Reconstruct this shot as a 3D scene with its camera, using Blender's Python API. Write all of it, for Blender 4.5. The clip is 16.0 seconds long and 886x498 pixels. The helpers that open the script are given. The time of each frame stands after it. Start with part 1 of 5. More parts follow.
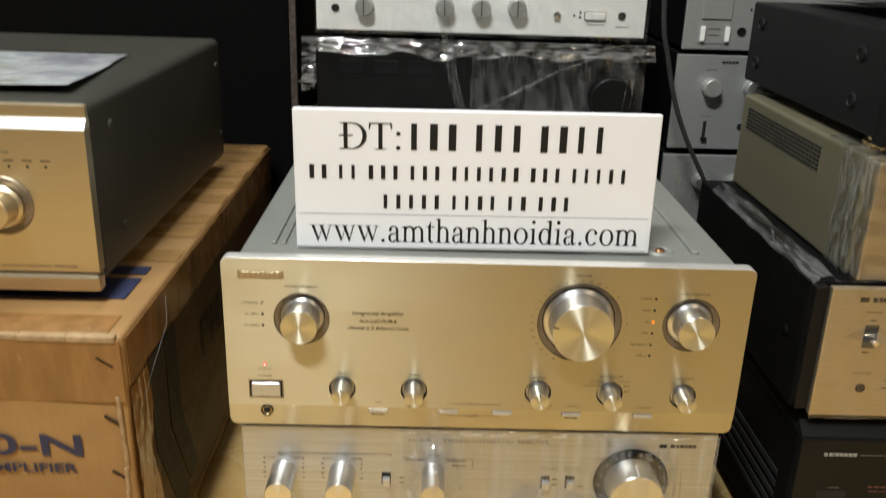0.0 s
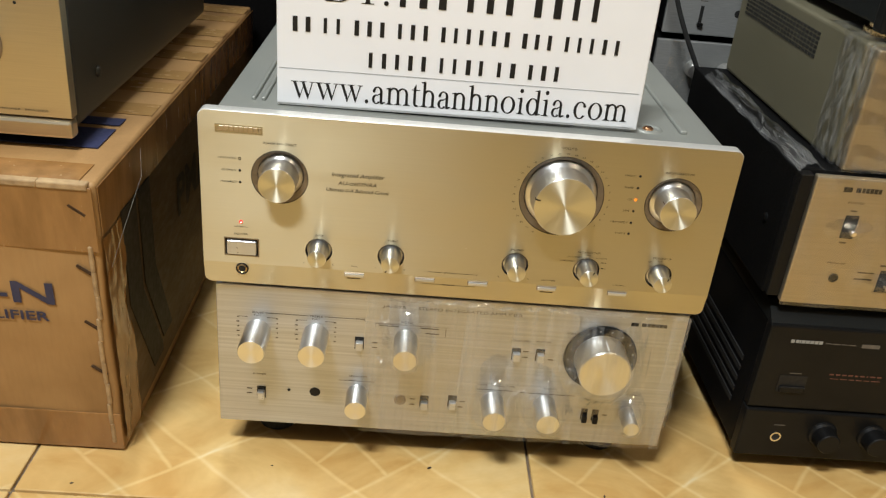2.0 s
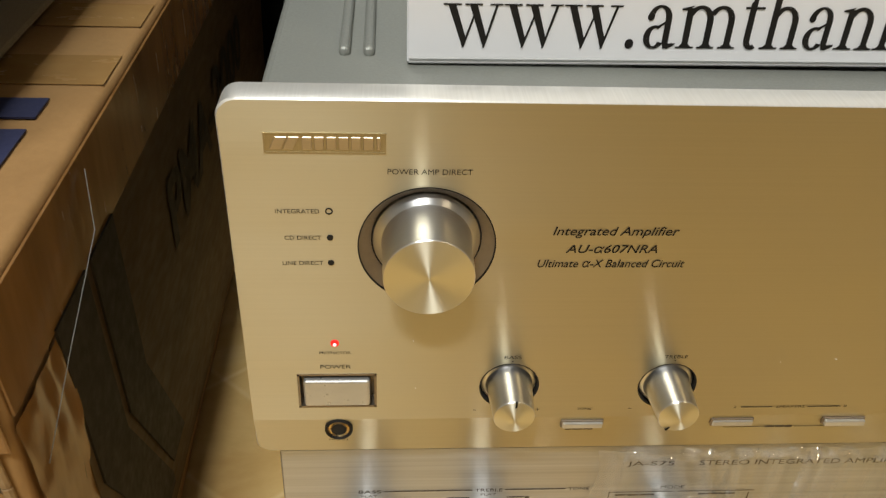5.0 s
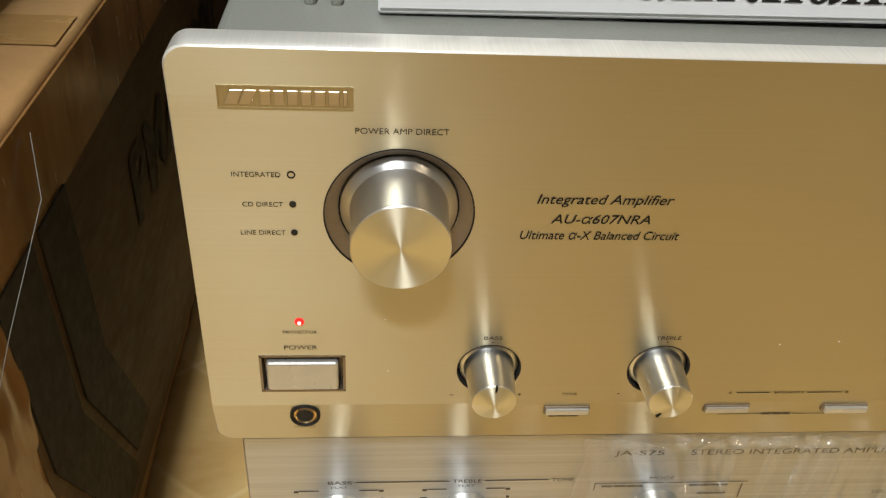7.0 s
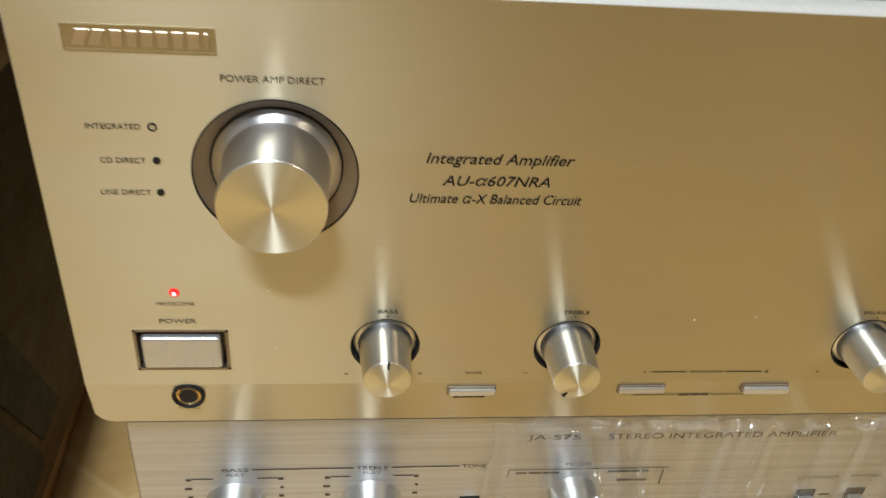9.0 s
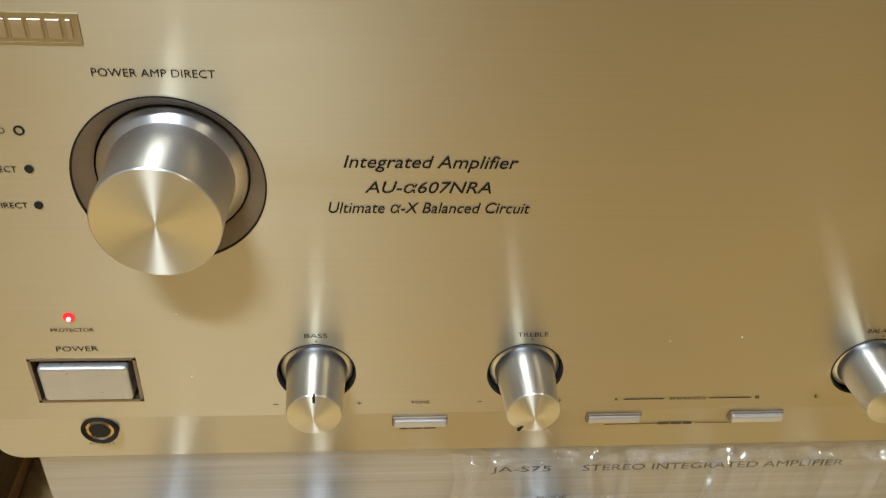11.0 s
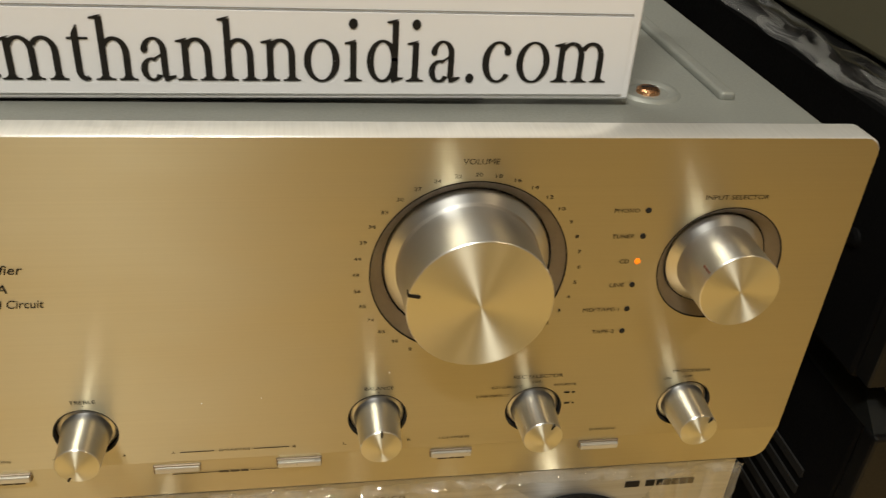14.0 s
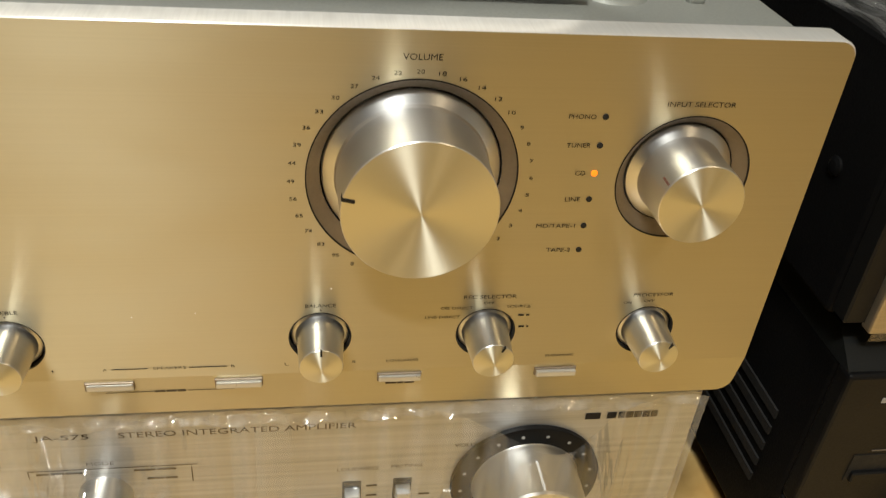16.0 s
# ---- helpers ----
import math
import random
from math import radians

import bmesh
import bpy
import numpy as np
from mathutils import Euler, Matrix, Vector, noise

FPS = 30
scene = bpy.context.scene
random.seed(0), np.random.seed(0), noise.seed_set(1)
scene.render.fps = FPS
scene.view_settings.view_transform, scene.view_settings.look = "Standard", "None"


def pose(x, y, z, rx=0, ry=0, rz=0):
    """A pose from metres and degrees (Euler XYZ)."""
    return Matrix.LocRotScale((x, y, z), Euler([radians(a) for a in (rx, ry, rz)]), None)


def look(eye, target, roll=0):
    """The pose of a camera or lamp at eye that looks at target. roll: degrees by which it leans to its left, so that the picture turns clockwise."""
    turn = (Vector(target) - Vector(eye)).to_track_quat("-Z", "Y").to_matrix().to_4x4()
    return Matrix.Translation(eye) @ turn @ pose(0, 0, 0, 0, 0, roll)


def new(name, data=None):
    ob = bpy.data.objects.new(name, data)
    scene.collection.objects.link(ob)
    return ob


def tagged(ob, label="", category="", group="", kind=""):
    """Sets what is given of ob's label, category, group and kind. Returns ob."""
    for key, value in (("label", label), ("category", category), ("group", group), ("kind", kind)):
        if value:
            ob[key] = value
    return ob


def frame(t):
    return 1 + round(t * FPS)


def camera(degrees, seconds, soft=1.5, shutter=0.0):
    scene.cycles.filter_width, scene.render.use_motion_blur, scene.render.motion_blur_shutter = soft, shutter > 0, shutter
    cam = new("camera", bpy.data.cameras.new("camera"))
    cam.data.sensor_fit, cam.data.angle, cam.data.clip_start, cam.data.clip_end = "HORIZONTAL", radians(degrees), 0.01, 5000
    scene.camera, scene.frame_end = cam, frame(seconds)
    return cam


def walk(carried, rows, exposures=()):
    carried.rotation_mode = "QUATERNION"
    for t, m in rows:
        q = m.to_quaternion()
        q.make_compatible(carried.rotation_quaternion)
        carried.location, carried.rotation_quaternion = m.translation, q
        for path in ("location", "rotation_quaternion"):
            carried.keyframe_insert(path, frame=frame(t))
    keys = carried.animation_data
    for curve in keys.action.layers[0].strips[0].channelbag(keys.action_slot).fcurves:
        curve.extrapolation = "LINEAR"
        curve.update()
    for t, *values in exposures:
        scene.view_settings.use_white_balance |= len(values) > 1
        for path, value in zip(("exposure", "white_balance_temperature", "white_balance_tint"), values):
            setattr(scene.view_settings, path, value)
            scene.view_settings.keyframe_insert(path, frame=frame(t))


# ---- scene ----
cam = camera(54.4, 16.0, 1.25, 0.5)
PATH = [
    (0, (-0.0547, -0.6753, 0.6175), (-0.0150, 1.2030, -0.0682), 1.83),
    (0.5, (-0.0534, -0.6743, 0.5992), (-0.0020, 1.1546, -0.2086), 4.20),
    (1, (-0.0547, -0.6731, 0.5914), (0.0321, 1.1044, -0.3212), 5.99),
    (1.5, (-0.0568, -0.6746, 0.5921), (0.0463, 1.1004, -0.3238), 6.13),
    (2, (-0.0546, -0.6733, 0.5925), (0.0445, 1.1049, -0.3175), 5.65),
    (2.5, (-0.0641, -0.6270, 0.6054), (0.0423, 1.1378, -0.3296), 3.80),
    (3, (-0.1092, -0.5040, 0.5927), (0.0112, 1.2426, -0.3741), 2.53),
    (3.5, (-0.1367, -0.3959, 0.5473), (-0.0270, 1.2914, -0.5209), 2.00),
    (4, (-0.1741, -0.3171, 0.5154), (-0.0641, 1.3238, -0.6228), 2.13),
    (6.3, (-0.1734, -0.2276, 0.4547), (-0.0093, 1.3920, -0.7072), 3.69),
    (6.5, (-0.1716, -0.2278, 0.4552), (-0.0124, 1.3885, -0.7119), 3.69),
    (7, (-0.1687, -0.2274, 0.4547), (-0.0023, 1.3901, -0.7097), 3.80),
    (7.5, (-0.1650, -0.2272, 0.4519), (0.0114, 1.3904, -0.7109), 4.12),
    (8, (-0.1602, -0.2268, 0.4498), (0.0298, 1.3924, -0.7086), 4.41),
    (8.5, (-0.1513, -0.2278, 0.4506), (0.0553, 1.3908, -0.7060), 4.80),
    (9, (-0.1407, -0.2185, 0.4356), (0.0930, 1.3925, -0.7264), 5.46),
    (9.5, (-0.1220, -0.1985, 0.4209), (0.1100, 1.4084, -0.7470), 5.02),
    (9.7, (-0.1149, -0.1944, 0.4207), (0.0991, 1.4199, -0.7404), 4.35),
    (11.8, (-0.1061, -0.1881, 0.4242), (0.0624, 1.4147, -0.7601), 3.80),
    (12, (-0.1021, -0.1884, 0.4265), (0.0765, 1.4173, -0.7524), 4.06),
    (12.5, (-0.0765, -0.1842, 0.4429), (0.1641, 1.4078, -0.7436), 5.86),
    (13, (-0.0280, -0.2030, 0.4610), (0.2411, 1.4393, -0.6482), 5.40),
    (13.5, (-0.0022, -0.2287, 0.4702), (0.3323, 1.4360, -0.5867), 5.16),
    (14, (0.0184, -0.2563, 0.4751), (0.3483, 1.4185, -0.5671), 4.72),
    (14.5, (0.0290, -0.2577, 0.4755), (0.3681, 1.4072, -0.5796), 4.21),
    (15, (0.0341, -0.2594, 0.4711), (0.3619, 1.3941, -0.6053), 4.36),
    (15.5, (0.0392, -0.2571, 0.4603), (0.3593, 1.3847, -0.6361), 4.89),
    (16, (0.0419, -0.2531, 0.4516), (0.3630, 1.3721, -0.6689), 5.62),
]
EXPOSURES = [(0.0, -0.50, 6450, 10), (1.5, -0.43, 6350, 10), (2.5, -0.50, 6350, 10), (3.5, -0.68, 6450, 10), (4.2, -0.92, 6750, 10), (6.5, -0.70, 6500, 10), (8.0, -0.72, 6550, 10), (9.5, -0.68, 5750, 10), (11.8, -0.76, 5750, 10), (12.5, -1.12, 6250, 10), (13.0, -1.18, 6850, 10), (14.0, -0.95, 7350, 10), (15.0, -0.92, 7250, 10), (16.0, -0.62, 6850, 10)]
walk(cam, [(t, look(eye, target, roll)) for t, eye, target, roll in PATH], EXPOSURES)

# ---- world and light ----
world = bpy.data.worlds.new("world")
scene.world = world
world.use_nodes = True
world.node_tree.nodes["Background"].inputs[0].default_value = (0.55, 0.62, 0.75, 1)
world.node_tree.nodes["Background"].inputs[1].default_value = 0.02


def area_lamp(name, eye, target, sx, sy, watts, colour):
    data = bpy.data.lights.new(name, "AREA")
    data.shape, data.size, data.size_y, data.energy, data.color = "RECTANGLE", sx, sy, watts, colour
    ob = new(name, data)
    ob.matrix_world = look(eye, target)
    return ob


area_lamp("tube_light", (-0.36, 0.50, 2.52), (-0.36, 0.50, 0), 0.12, 0.6, 26, (0.97, 1.0, 0.98))
area_lamp("tube_light", (-0.58, -1.22, 2.40), (-0.3, 0.0, 0.3), 0.6, 0.14, 95, (0.97, 1.0, 0.98))
area_lamp("warm_lamp", (1.15, -1.2, 1.9), (0.3, 0.0, 0.3), 0.25, 0.25, 8, (1.0, 0.80, 0.54))


# ---- materials ----
def material(name):
    m = bpy.data.materials.new(name)
    m.use_nodes = True
    nt = m.node_tree
    return m, nt, nt.nodes["Principled BSDF"]


def link(nt, a, b):
    nt.links.new(a, b)


def noise_node(nt, scale, stretch=(1, 1, 1), detail=4.0, coords="Object", rough=0.55):
    tc = nt.nodes.new("ShaderNodeTexCoord")
    mp = nt.nodes.new("ShaderNodeMapping")
    mp.inputs["Scale"].default_value = stretch
    n = nt.nodes.new("ShaderNodeTexNoise")
    n.inputs["Scale"].default_value, n.inputs["Detail"].default_value, n.inputs["Roughness"].default_value = scale, detail, rough
    link(nt, tc.outputs[coords], mp.inputs["Vector"])
    link(nt, mp.outputs["Vector"], n.inputs["Vector"])
    return n


def ramp(nt, src, stops):
    r = nt.nodes.new("ShaderNodeValToRGB")
    while len(r.color_ramp.elements) < len(stops):
        r.color_ramp.elements.new(0.5)
    for e, (p, c) in zip(r.color_ramp.elements, stops):
        e.position, e.color = p, (*c, 1) if len(c) == 3 else c
    link(nt, src, r.inputs["Fac"])
    return r


def span(nt, src, a, b, lo=0.0, hi=1.0):
    r = nt.nodes.new("ShaderNodeMapRange")
    r.inputs["From Min"].default_value, r.inputs["From Max"].default_value = lo, hi
    r.inputs["To Min"].default_value, r.inputs["To Max"].default_value = a, b
    link(nt, src, r.inputs["Value"])
    return r


def bump(nt, bsdf, src, strength, dist=0.001):
    b = nt.nodes.new("ShaderNodeBump")
    b.inputs["Strength"].default_value, b.inputs["Distance"].default_value = strength, dist
    link(nt, src, b.inputs["Height"])
    link(nt, b.outputs["Normal"], bsdf.inputs["Normal"])


def mottled(name, c1, c2, scale, rough=0.6, metal=0.0, stretch=(1, 1, 1), bump_s=0.0, bump_scale=None, spread=0.08, spec=0.5):
    """A plain surface with two scales of variation: broad tone and fine grain."""
    m, nt, b = material(name)
    n = noise_node(nt, scale, stretch)
    f = noise_node(nt, (bump_scale or scale * 12), stretch, 3.0)
    r = ramp(nt, n.outputs["Fac"], [(0.3, c1), (0.7, c2)])
    link(nt, r.outputs["Color"], b.inputs["Base Color"])
    link(nt, span(nt, f.outputs["Fac"], rough - spread, rough + spread, 0.3, 0.7).outputs["Result"], b.inputs["Roughness"])
    b.inputs["Metallic"].default_value = metal
    b.inputs["Specular IOR Level"].default_value = spec
    if bump_s:
        bump(nt, b, f.outputs["Fac"], bump_s, 0.0006)
    return m


def brushed(name, colour, rough, aniso, turn, tangent, grain=(6, 900, 900), grain_amount=0.06, tone=0.06, metal=1.0):
    """Brushed metal: fine grooves in one direction and a highlight drawn out across them."""
    m, nt, b = material(name)
    b.inputs["Metallic"].default_value = metal
    b.inputs["Anisotropic"].default_value = aniso
    b.inputs["Anisotropic Rotation"].default_value = turn
    t = nt.nodes.new("ShaderNodeTangent")
    if tangent == "UV":
        t.direction_type, t.uv_map = "UV_MAP", "UVMap"
    else:
        t.direction_type, t.axis = "RADIAL", "Z"
    link(nt, t.outputs["Tangent"], b.inputs["Tangent"])
    n = noise_node(nt, 1.0, grain, 3.0)
    broad = noise_node(nt, 9.0, (1, 1, 2.5), 2.0)
    c1 = tuple(c * (1 - tone) for c in colour)
    c2 = tuple(min(1, c * (1 + tone)) for c in colour)
    r = ramp(nt, n.outputs["Fac"], [(0.25, c1), (0.75, c2)])
    link(nt, r.outputs["Color"], b.inputs["Base Color"])
    add = nt.nodes.new("ShaderNodeMath")
    add.operation = "ADD"
    link(nt, span(nt, n.outputs["Fac"], -grain_amount, grain_amount, 0.25, 0.75).outputs["Result"], add.inputs[0])
    link(nt, span(nt, broad.outputs["Fac"], rough - 0.03, rough + 0.03, 0.3, 0.7).outputs["Result"], add.inputs[1])
    link(nt, add.outputs["Value"], b.inputs["Roughness"])
    return m


def glowing(name, colour, strength):
    m, nt, b = material(name)
    b.inputs["Base Color"].default_value = (*colour, 1)
    b.inputs["Emission Color"].default_value = (*colour, 1)
    b.inputs["Emission Strength"].default_value = strength
    return m


GOLD = brushed("champagne_brushed_aluminium", (0.588, 0.537, 0.388), 0.37, 0.87, 0.0, "UV", (6, 1400, 1400), 0.012, 0.025)
GOLD_PLAIN = mottled("champagne_satin_aluminium", (0.69, 0.60, 0.43), (0.74, 0.645, 0.465), 20, 0.38, 1.0, (1, 40, 40))
# whiter than the panel: the lamp's sheen is put into the colour
GOLD_EDGE_LIT = mottled("champagne_edge_lit", (0.80, 0.79, 0.75), (0.87, 0.86, 0.82), 30, 0.29, 0.62, (40, 1, 1), spread=0.015)
SILVER = brushed("silver_brushed_aluminium", (0.545, 0.55, 0.55), 0.45, 0.30, 0.0, "UV", (5, 300, 420), 0.13, 0.20, 0.88)
PALE = mottled("pale_satin_aluminium", (0.80, 0.80, 0.79), (0.86, 0.86, 0.85), 30, 0.45, 0.1, (2, 40, 40))
GREY_SILVER = mottled("grey_satin_aluminium", (0.27, 0.275, 0.275), (0.34, 0.345, 0.34), 30, 0.42, 0.4, (2, 40, 40))
NICKEL = mottled("satin_nickel", (0.52, 0.52, 0.51), (0.62, 0.62, 0.60), 40, 0.35, 0.7)
SPUN = brushed("spun_champagne_metal", (0.76, 0.745, 0.635), 0.44, 0.93, 0.25, "RADIAL", (30, 30, 20), 0.02, 0.02)
TURNED = brushed("turned_nickel_metal", (0.80, 0.80, 0.79), 0.35, 0.6, 0.25, "RADIAL", (30, 30, 1500), 0.02, 0.02)
SPUN_SILVER = brushed("spun_silver_metal", (0.82, 0.79, 0.70), 0.42, 0.7, 0.25, "RADIAL", (30, 30, 20), 0.02, 0.02)
BRONZE = mottled("bronze_recess", (0.24, 0.195, 0.145), (0.29, 0.24, 0.18), 60, 0.42, 0.8)
CHROME = mottled("polished_metal", (0.75, 0.72, 0.68), (0.82, 0.8, 0.76), 40, 0.16, 1.0)
COVER = mottled("grey_painted_steel", (0.26, 0.27, 0.25), (0.295, 0.305, 0.28), 6, 0.42, 0.35, bump_s=0.15, bump_scale=900)
BLACK = mottled("black_plastic", (0.0045, 0.0045, 0.0048), (0.008, 0.0078, 0.0075), 20, 0.40, bump_s=0.1, bump_scale=700, spec=0.2)
BLACK_PAINT = mottled("black_painted_steel", (0.0028, 0.0028, 0.003), (0.005, 0.005, 0.0053), 8, 0.55, bump_s=0.2, bump_scale=800, spec=0.09)
GAP = mottled("dark_gap", (0.004, 0.004, 0.004), (0.008, 0.007, 0.006), 30, 0.7)
CHARCOAL = mottled("charcoal_painted_steel", (0.047, 0.046, 0.038), (0.064, 0.062, 0.052), 5, 0.42, 0.2, bump_s=0.2, bump_scale=900)
OLIVE = mottled("olive_metallic_paint", (0.17, 0.155, 0.10), (0.20, 0.182, 0.12), 6, 0.42, 0.45, bump_s=0.15, bump_scale=900)
BLUE_BLACK = mottled("blue_black_steel", (0.0058, 0.0068, 0.0068), (0.0088, 0.0098, 0.0098), 7, 0.5, bump_s=0.2, bump_scale=900, spec=0.16)
INK = mottled("black_print", (0.009, 0.008, 0.007), (0.016, 0.014, 0.012), 300, 0.6, spec=0.25)
BROWN_INK = mottled("dark_brown_print", (0.05, 0.035, 0.02), (0.075, 0.055, 0.03), 300, 0.55)
NAVY = mottled("navy_print", (0.016, 0.02, 0.06), (0.028, 0.032, 0.085), 25, 0.6)
PALE_INK = mottled("pale_grey_print", (0.26, 0.26, 0.25), (0.33, 0.33, 0.31), 200, 0.6)
RED_INK = mottled("rusty_red_print", (0.12, 0.045, 0.03), (0.16, 0.06, 0.04), 200, 0.6)
BEIGE = mottled("beige_satin_aluminium", (0.50, 0.43, 0.32), (0.57, 0.49, 0.37), 20, 0.40, 0.9, (1, 40, 40))
PLATE = mottled("embossed_gold_plate", (0.44, 0.385, 0.265), (0.52, 0.46, 0.32), 60, 0.45, 1.0, (40, 3, 3))
PAPER = mottled("white_paper", (0.75, 0.76, 0.79), (0.81, 0.815, 0.84), 7, 0.65, bump_s=0.12, bump_scale=60)
RUBBER = mottled("black_rubber", (0.012, 0.012, 0.012), (0.02, 0.02, 0.02), 60, 0.75)
BRASS = mottled("brass", (0.72, 0.52, 0.25), (0.80, 0.60, 0.32), 30, 0.28, 1.0)
COPPER = mottled("copper_screw", (0.55, 0.27, 0.13), (0.66, 0.36, 0.2), 80, 0.3, 1.0)
RED_LED = glowing("red_led", (1.0, 0.02, 0.02), 0.9)
LED_CORE = glowing("led_core", (1.0, 0.85, 0.85), 1.6)
AMBER_LED = glowing("amber_led", (1.0, 0.24, 0.015), 1.25)
WALL = mottled("cream_wall_paint", (0.30, 0.29, 0.27), (0.36, 0.35, 0.32), 3, 0.8, bump_s=0.2, bump_scale=120)
DARK_WALL = mottled("dark_brown_wall", (0.018, 0.013, 0.010), (0.03, 0.022, 0.017), 3, 0.7)
CEILING = mottled("white_ceiling_paint", (0.74, 0.73, 0.70), (0.8, 0.79, 0.76), 3, 0.85)


def cardboard():
    m, nt, b = material("brown_cardboard")
    broad = noise_node(nt, 5.0, (1, 1, 1), 5.0)
    flute = noise_node(nt, 1.0, (260, 260, 14), 2.0)
    r = ramp(nt, broad.outputs["Fac"], [(0.32, (0.215, 0.112, 0.036)), (0.5, (0.33, 0.185, 0.068)), (0.70, (0.42, 0.25, 0.10))])
    mix = nt.nodes.new("ShaderNodeMixRGB")
    mix.blend_type = "MULTIPLY"
    mix.inputs["Fac"].default_value = 0.25
    link(nt, r.outputs["Color"], mix.inputs["Color1"])
    g = ramp(nt, flute.outputs["Fac"], [(0.3, (0.78, 0.76, 0.72)), (0.6, (1, 1, 1))])
    link(nt, g.outputs["Color"], mix.inputs["Color2"])
    link(nt, mix.outputs["Color"], b.inputs["Base Color"])
    b.inputs["Roughness"].default_value = 0.62
    bump(nt, b, flute.outputs["Fac"], 0.25, 0.001)
    return m


CARD = cardboard()
CARD_EDGE = mottled("raw_cardboard_edge", (0.27, 0.175, 0.085), (0.46, 0.32, 0.17), 90, 0.8, bump_s=0.4, bump_scale=300)
PACK_TAPE = mottled("brown_packing_tape", (0.20, 0.095, 0.028), (0.33, 0.17, 0.058), 22, 0.20, stretch=(2.5, 2.5, 0.5), bump_s=0.35, bump_scale=60)
# dark brown stands in for the shade on the carton's side
SIDE_SHADE = mottled("brown_side_shade", (0.085, 0.052, 0.022), (0.13, 0.08, 0.036), 12, 0.6, stretch=(1, 1, 3), bump_s=0.3, bump_scale=60, spec=0.2)
PALE_TAPE = mottled("thin_brown_tape", (0.29, 0.165, 0.058), (0.37, 0.22, 0.085), 30, 0.22, stretch=(1, 2, 1), bump_s=0.3, bump_scale=60)
STAPLE = mottled("rusty_staple", (0.035, 0.022, 0.016), (0.08, 0.05, 0.035), 200, 0.45, 0.7)
DARK_PRINT = mottled("dark_brown_box_print", (0.022, 0.018, 0.012), (0.034, 0.028, 0.02), 12, 0.6, spec=0.2)


def film_material(name, milk_sheen, crinkle, fold=(55, 55, 9), cloudy=(60, 60, 25)):
    m, nt, b = material(name)
    out = nt.nodes["Material Output"]
    clear = nt.nodes.new("ShaderNodeBsdfTransparent")
    clear.inputs["Color"].default_value = (0.94, 0.94, 0.93, 1)
    gloss = nt.nodes.new("ShaderNodeBsdfGlossy")
    gloss.inputs["Roughness"].default_value = 0.06
    gloss.inputs["Color"].default_value = (1, 1, 1, 1)
    lw = nt.nodes.new("ShaderNodeLayerWeight")
    lw.inputs["Blend"].default_value = 0.5
    steep = nt.nodes.new("ShaderNodeMath")
    steep.operation = "POWER"
    steep.inputs[1].default_value = 3.5
    link(nt, lw.outputs["Facing"], steep.inputs[0])
    fres = span(nt, steep.outputs["Value"], 0.085, 0.65)
    n = noise_node(nt, 1.0, fold, 2.0)
    bp = nt.nodes.new("ShaderNodeBump")
    bp.inputs["Strength"].default_value, bp.inputs["Distance"].default_value = crinkle, 0.004
    link(nt, n.outputs["Fac"], bp.inputs["Height"])
    link(nt, bp.outputs["Normal"], gloss.inputs["Normal"])
    link(nt, bp.outputs["Normal"], lw.inputs["Normal"])
    mix = nt.nodes.new("ShaderNodeMixShader")
    link(nt, fres.outputs["Result"], mix.inputs["Fac"])
    link(nt, clear.outputs["BSDF"], mix.inputs[1])
    link(nt, gloss.outputs["BSDF"], mix.inputs[2])
    # whitish look of crinkled film, with streaks of sheen put into the colour
    white = nt.nodes.new("ShaderNodeBsdfDiffuse")
    white.inputs["Color"].default_value = (0.8, 0.8, 0.8, 1)
    cloud = noise_node(nt, 1.0, cloudy, 2.5)
    amount = span(nt, cloud.outputs["Fac"], 0.0, milk_sheen, 0.42, 0.72)
    amount.clamp = True
    haze = nt.nodes.new("ShaderNodeMixShader")
    link(nt, amount.outputs["Result"], haze.inputs["Fac"])
    link(nt, mix.outputs["Shader"], haze.inputs[1])
    link(nt, white.outputs["BSDF"], haze.inputs[2])
    link(nt, haze.outputs["Shader"], out.inputs["Surface"])
    return m


FILM = film_material("clear_plastic_film", 0.05, 0.8, (70, 70, 14))
FOLDED_FILM = film_material("folded_plastic_film", 0.16, 0.7, (70, 70, 22), (190, 190, 60))
# upright highlights are put in as white streaks in this film's colour
DRAPED_FILM = film_material("draped_plastic_film", 0.13, 0.55, (75, 75, 6), (150, 60, 5))
GATHERED_FILM = film_material("gathered_plastic_film", 0.22, 0.8, (40, 60, 90), (60, 90, 220))
ROLLED_FILM = film_material("rolled_plastic_film", 0.10, 0.35, (50, 7, 50), (120, 9, 90))


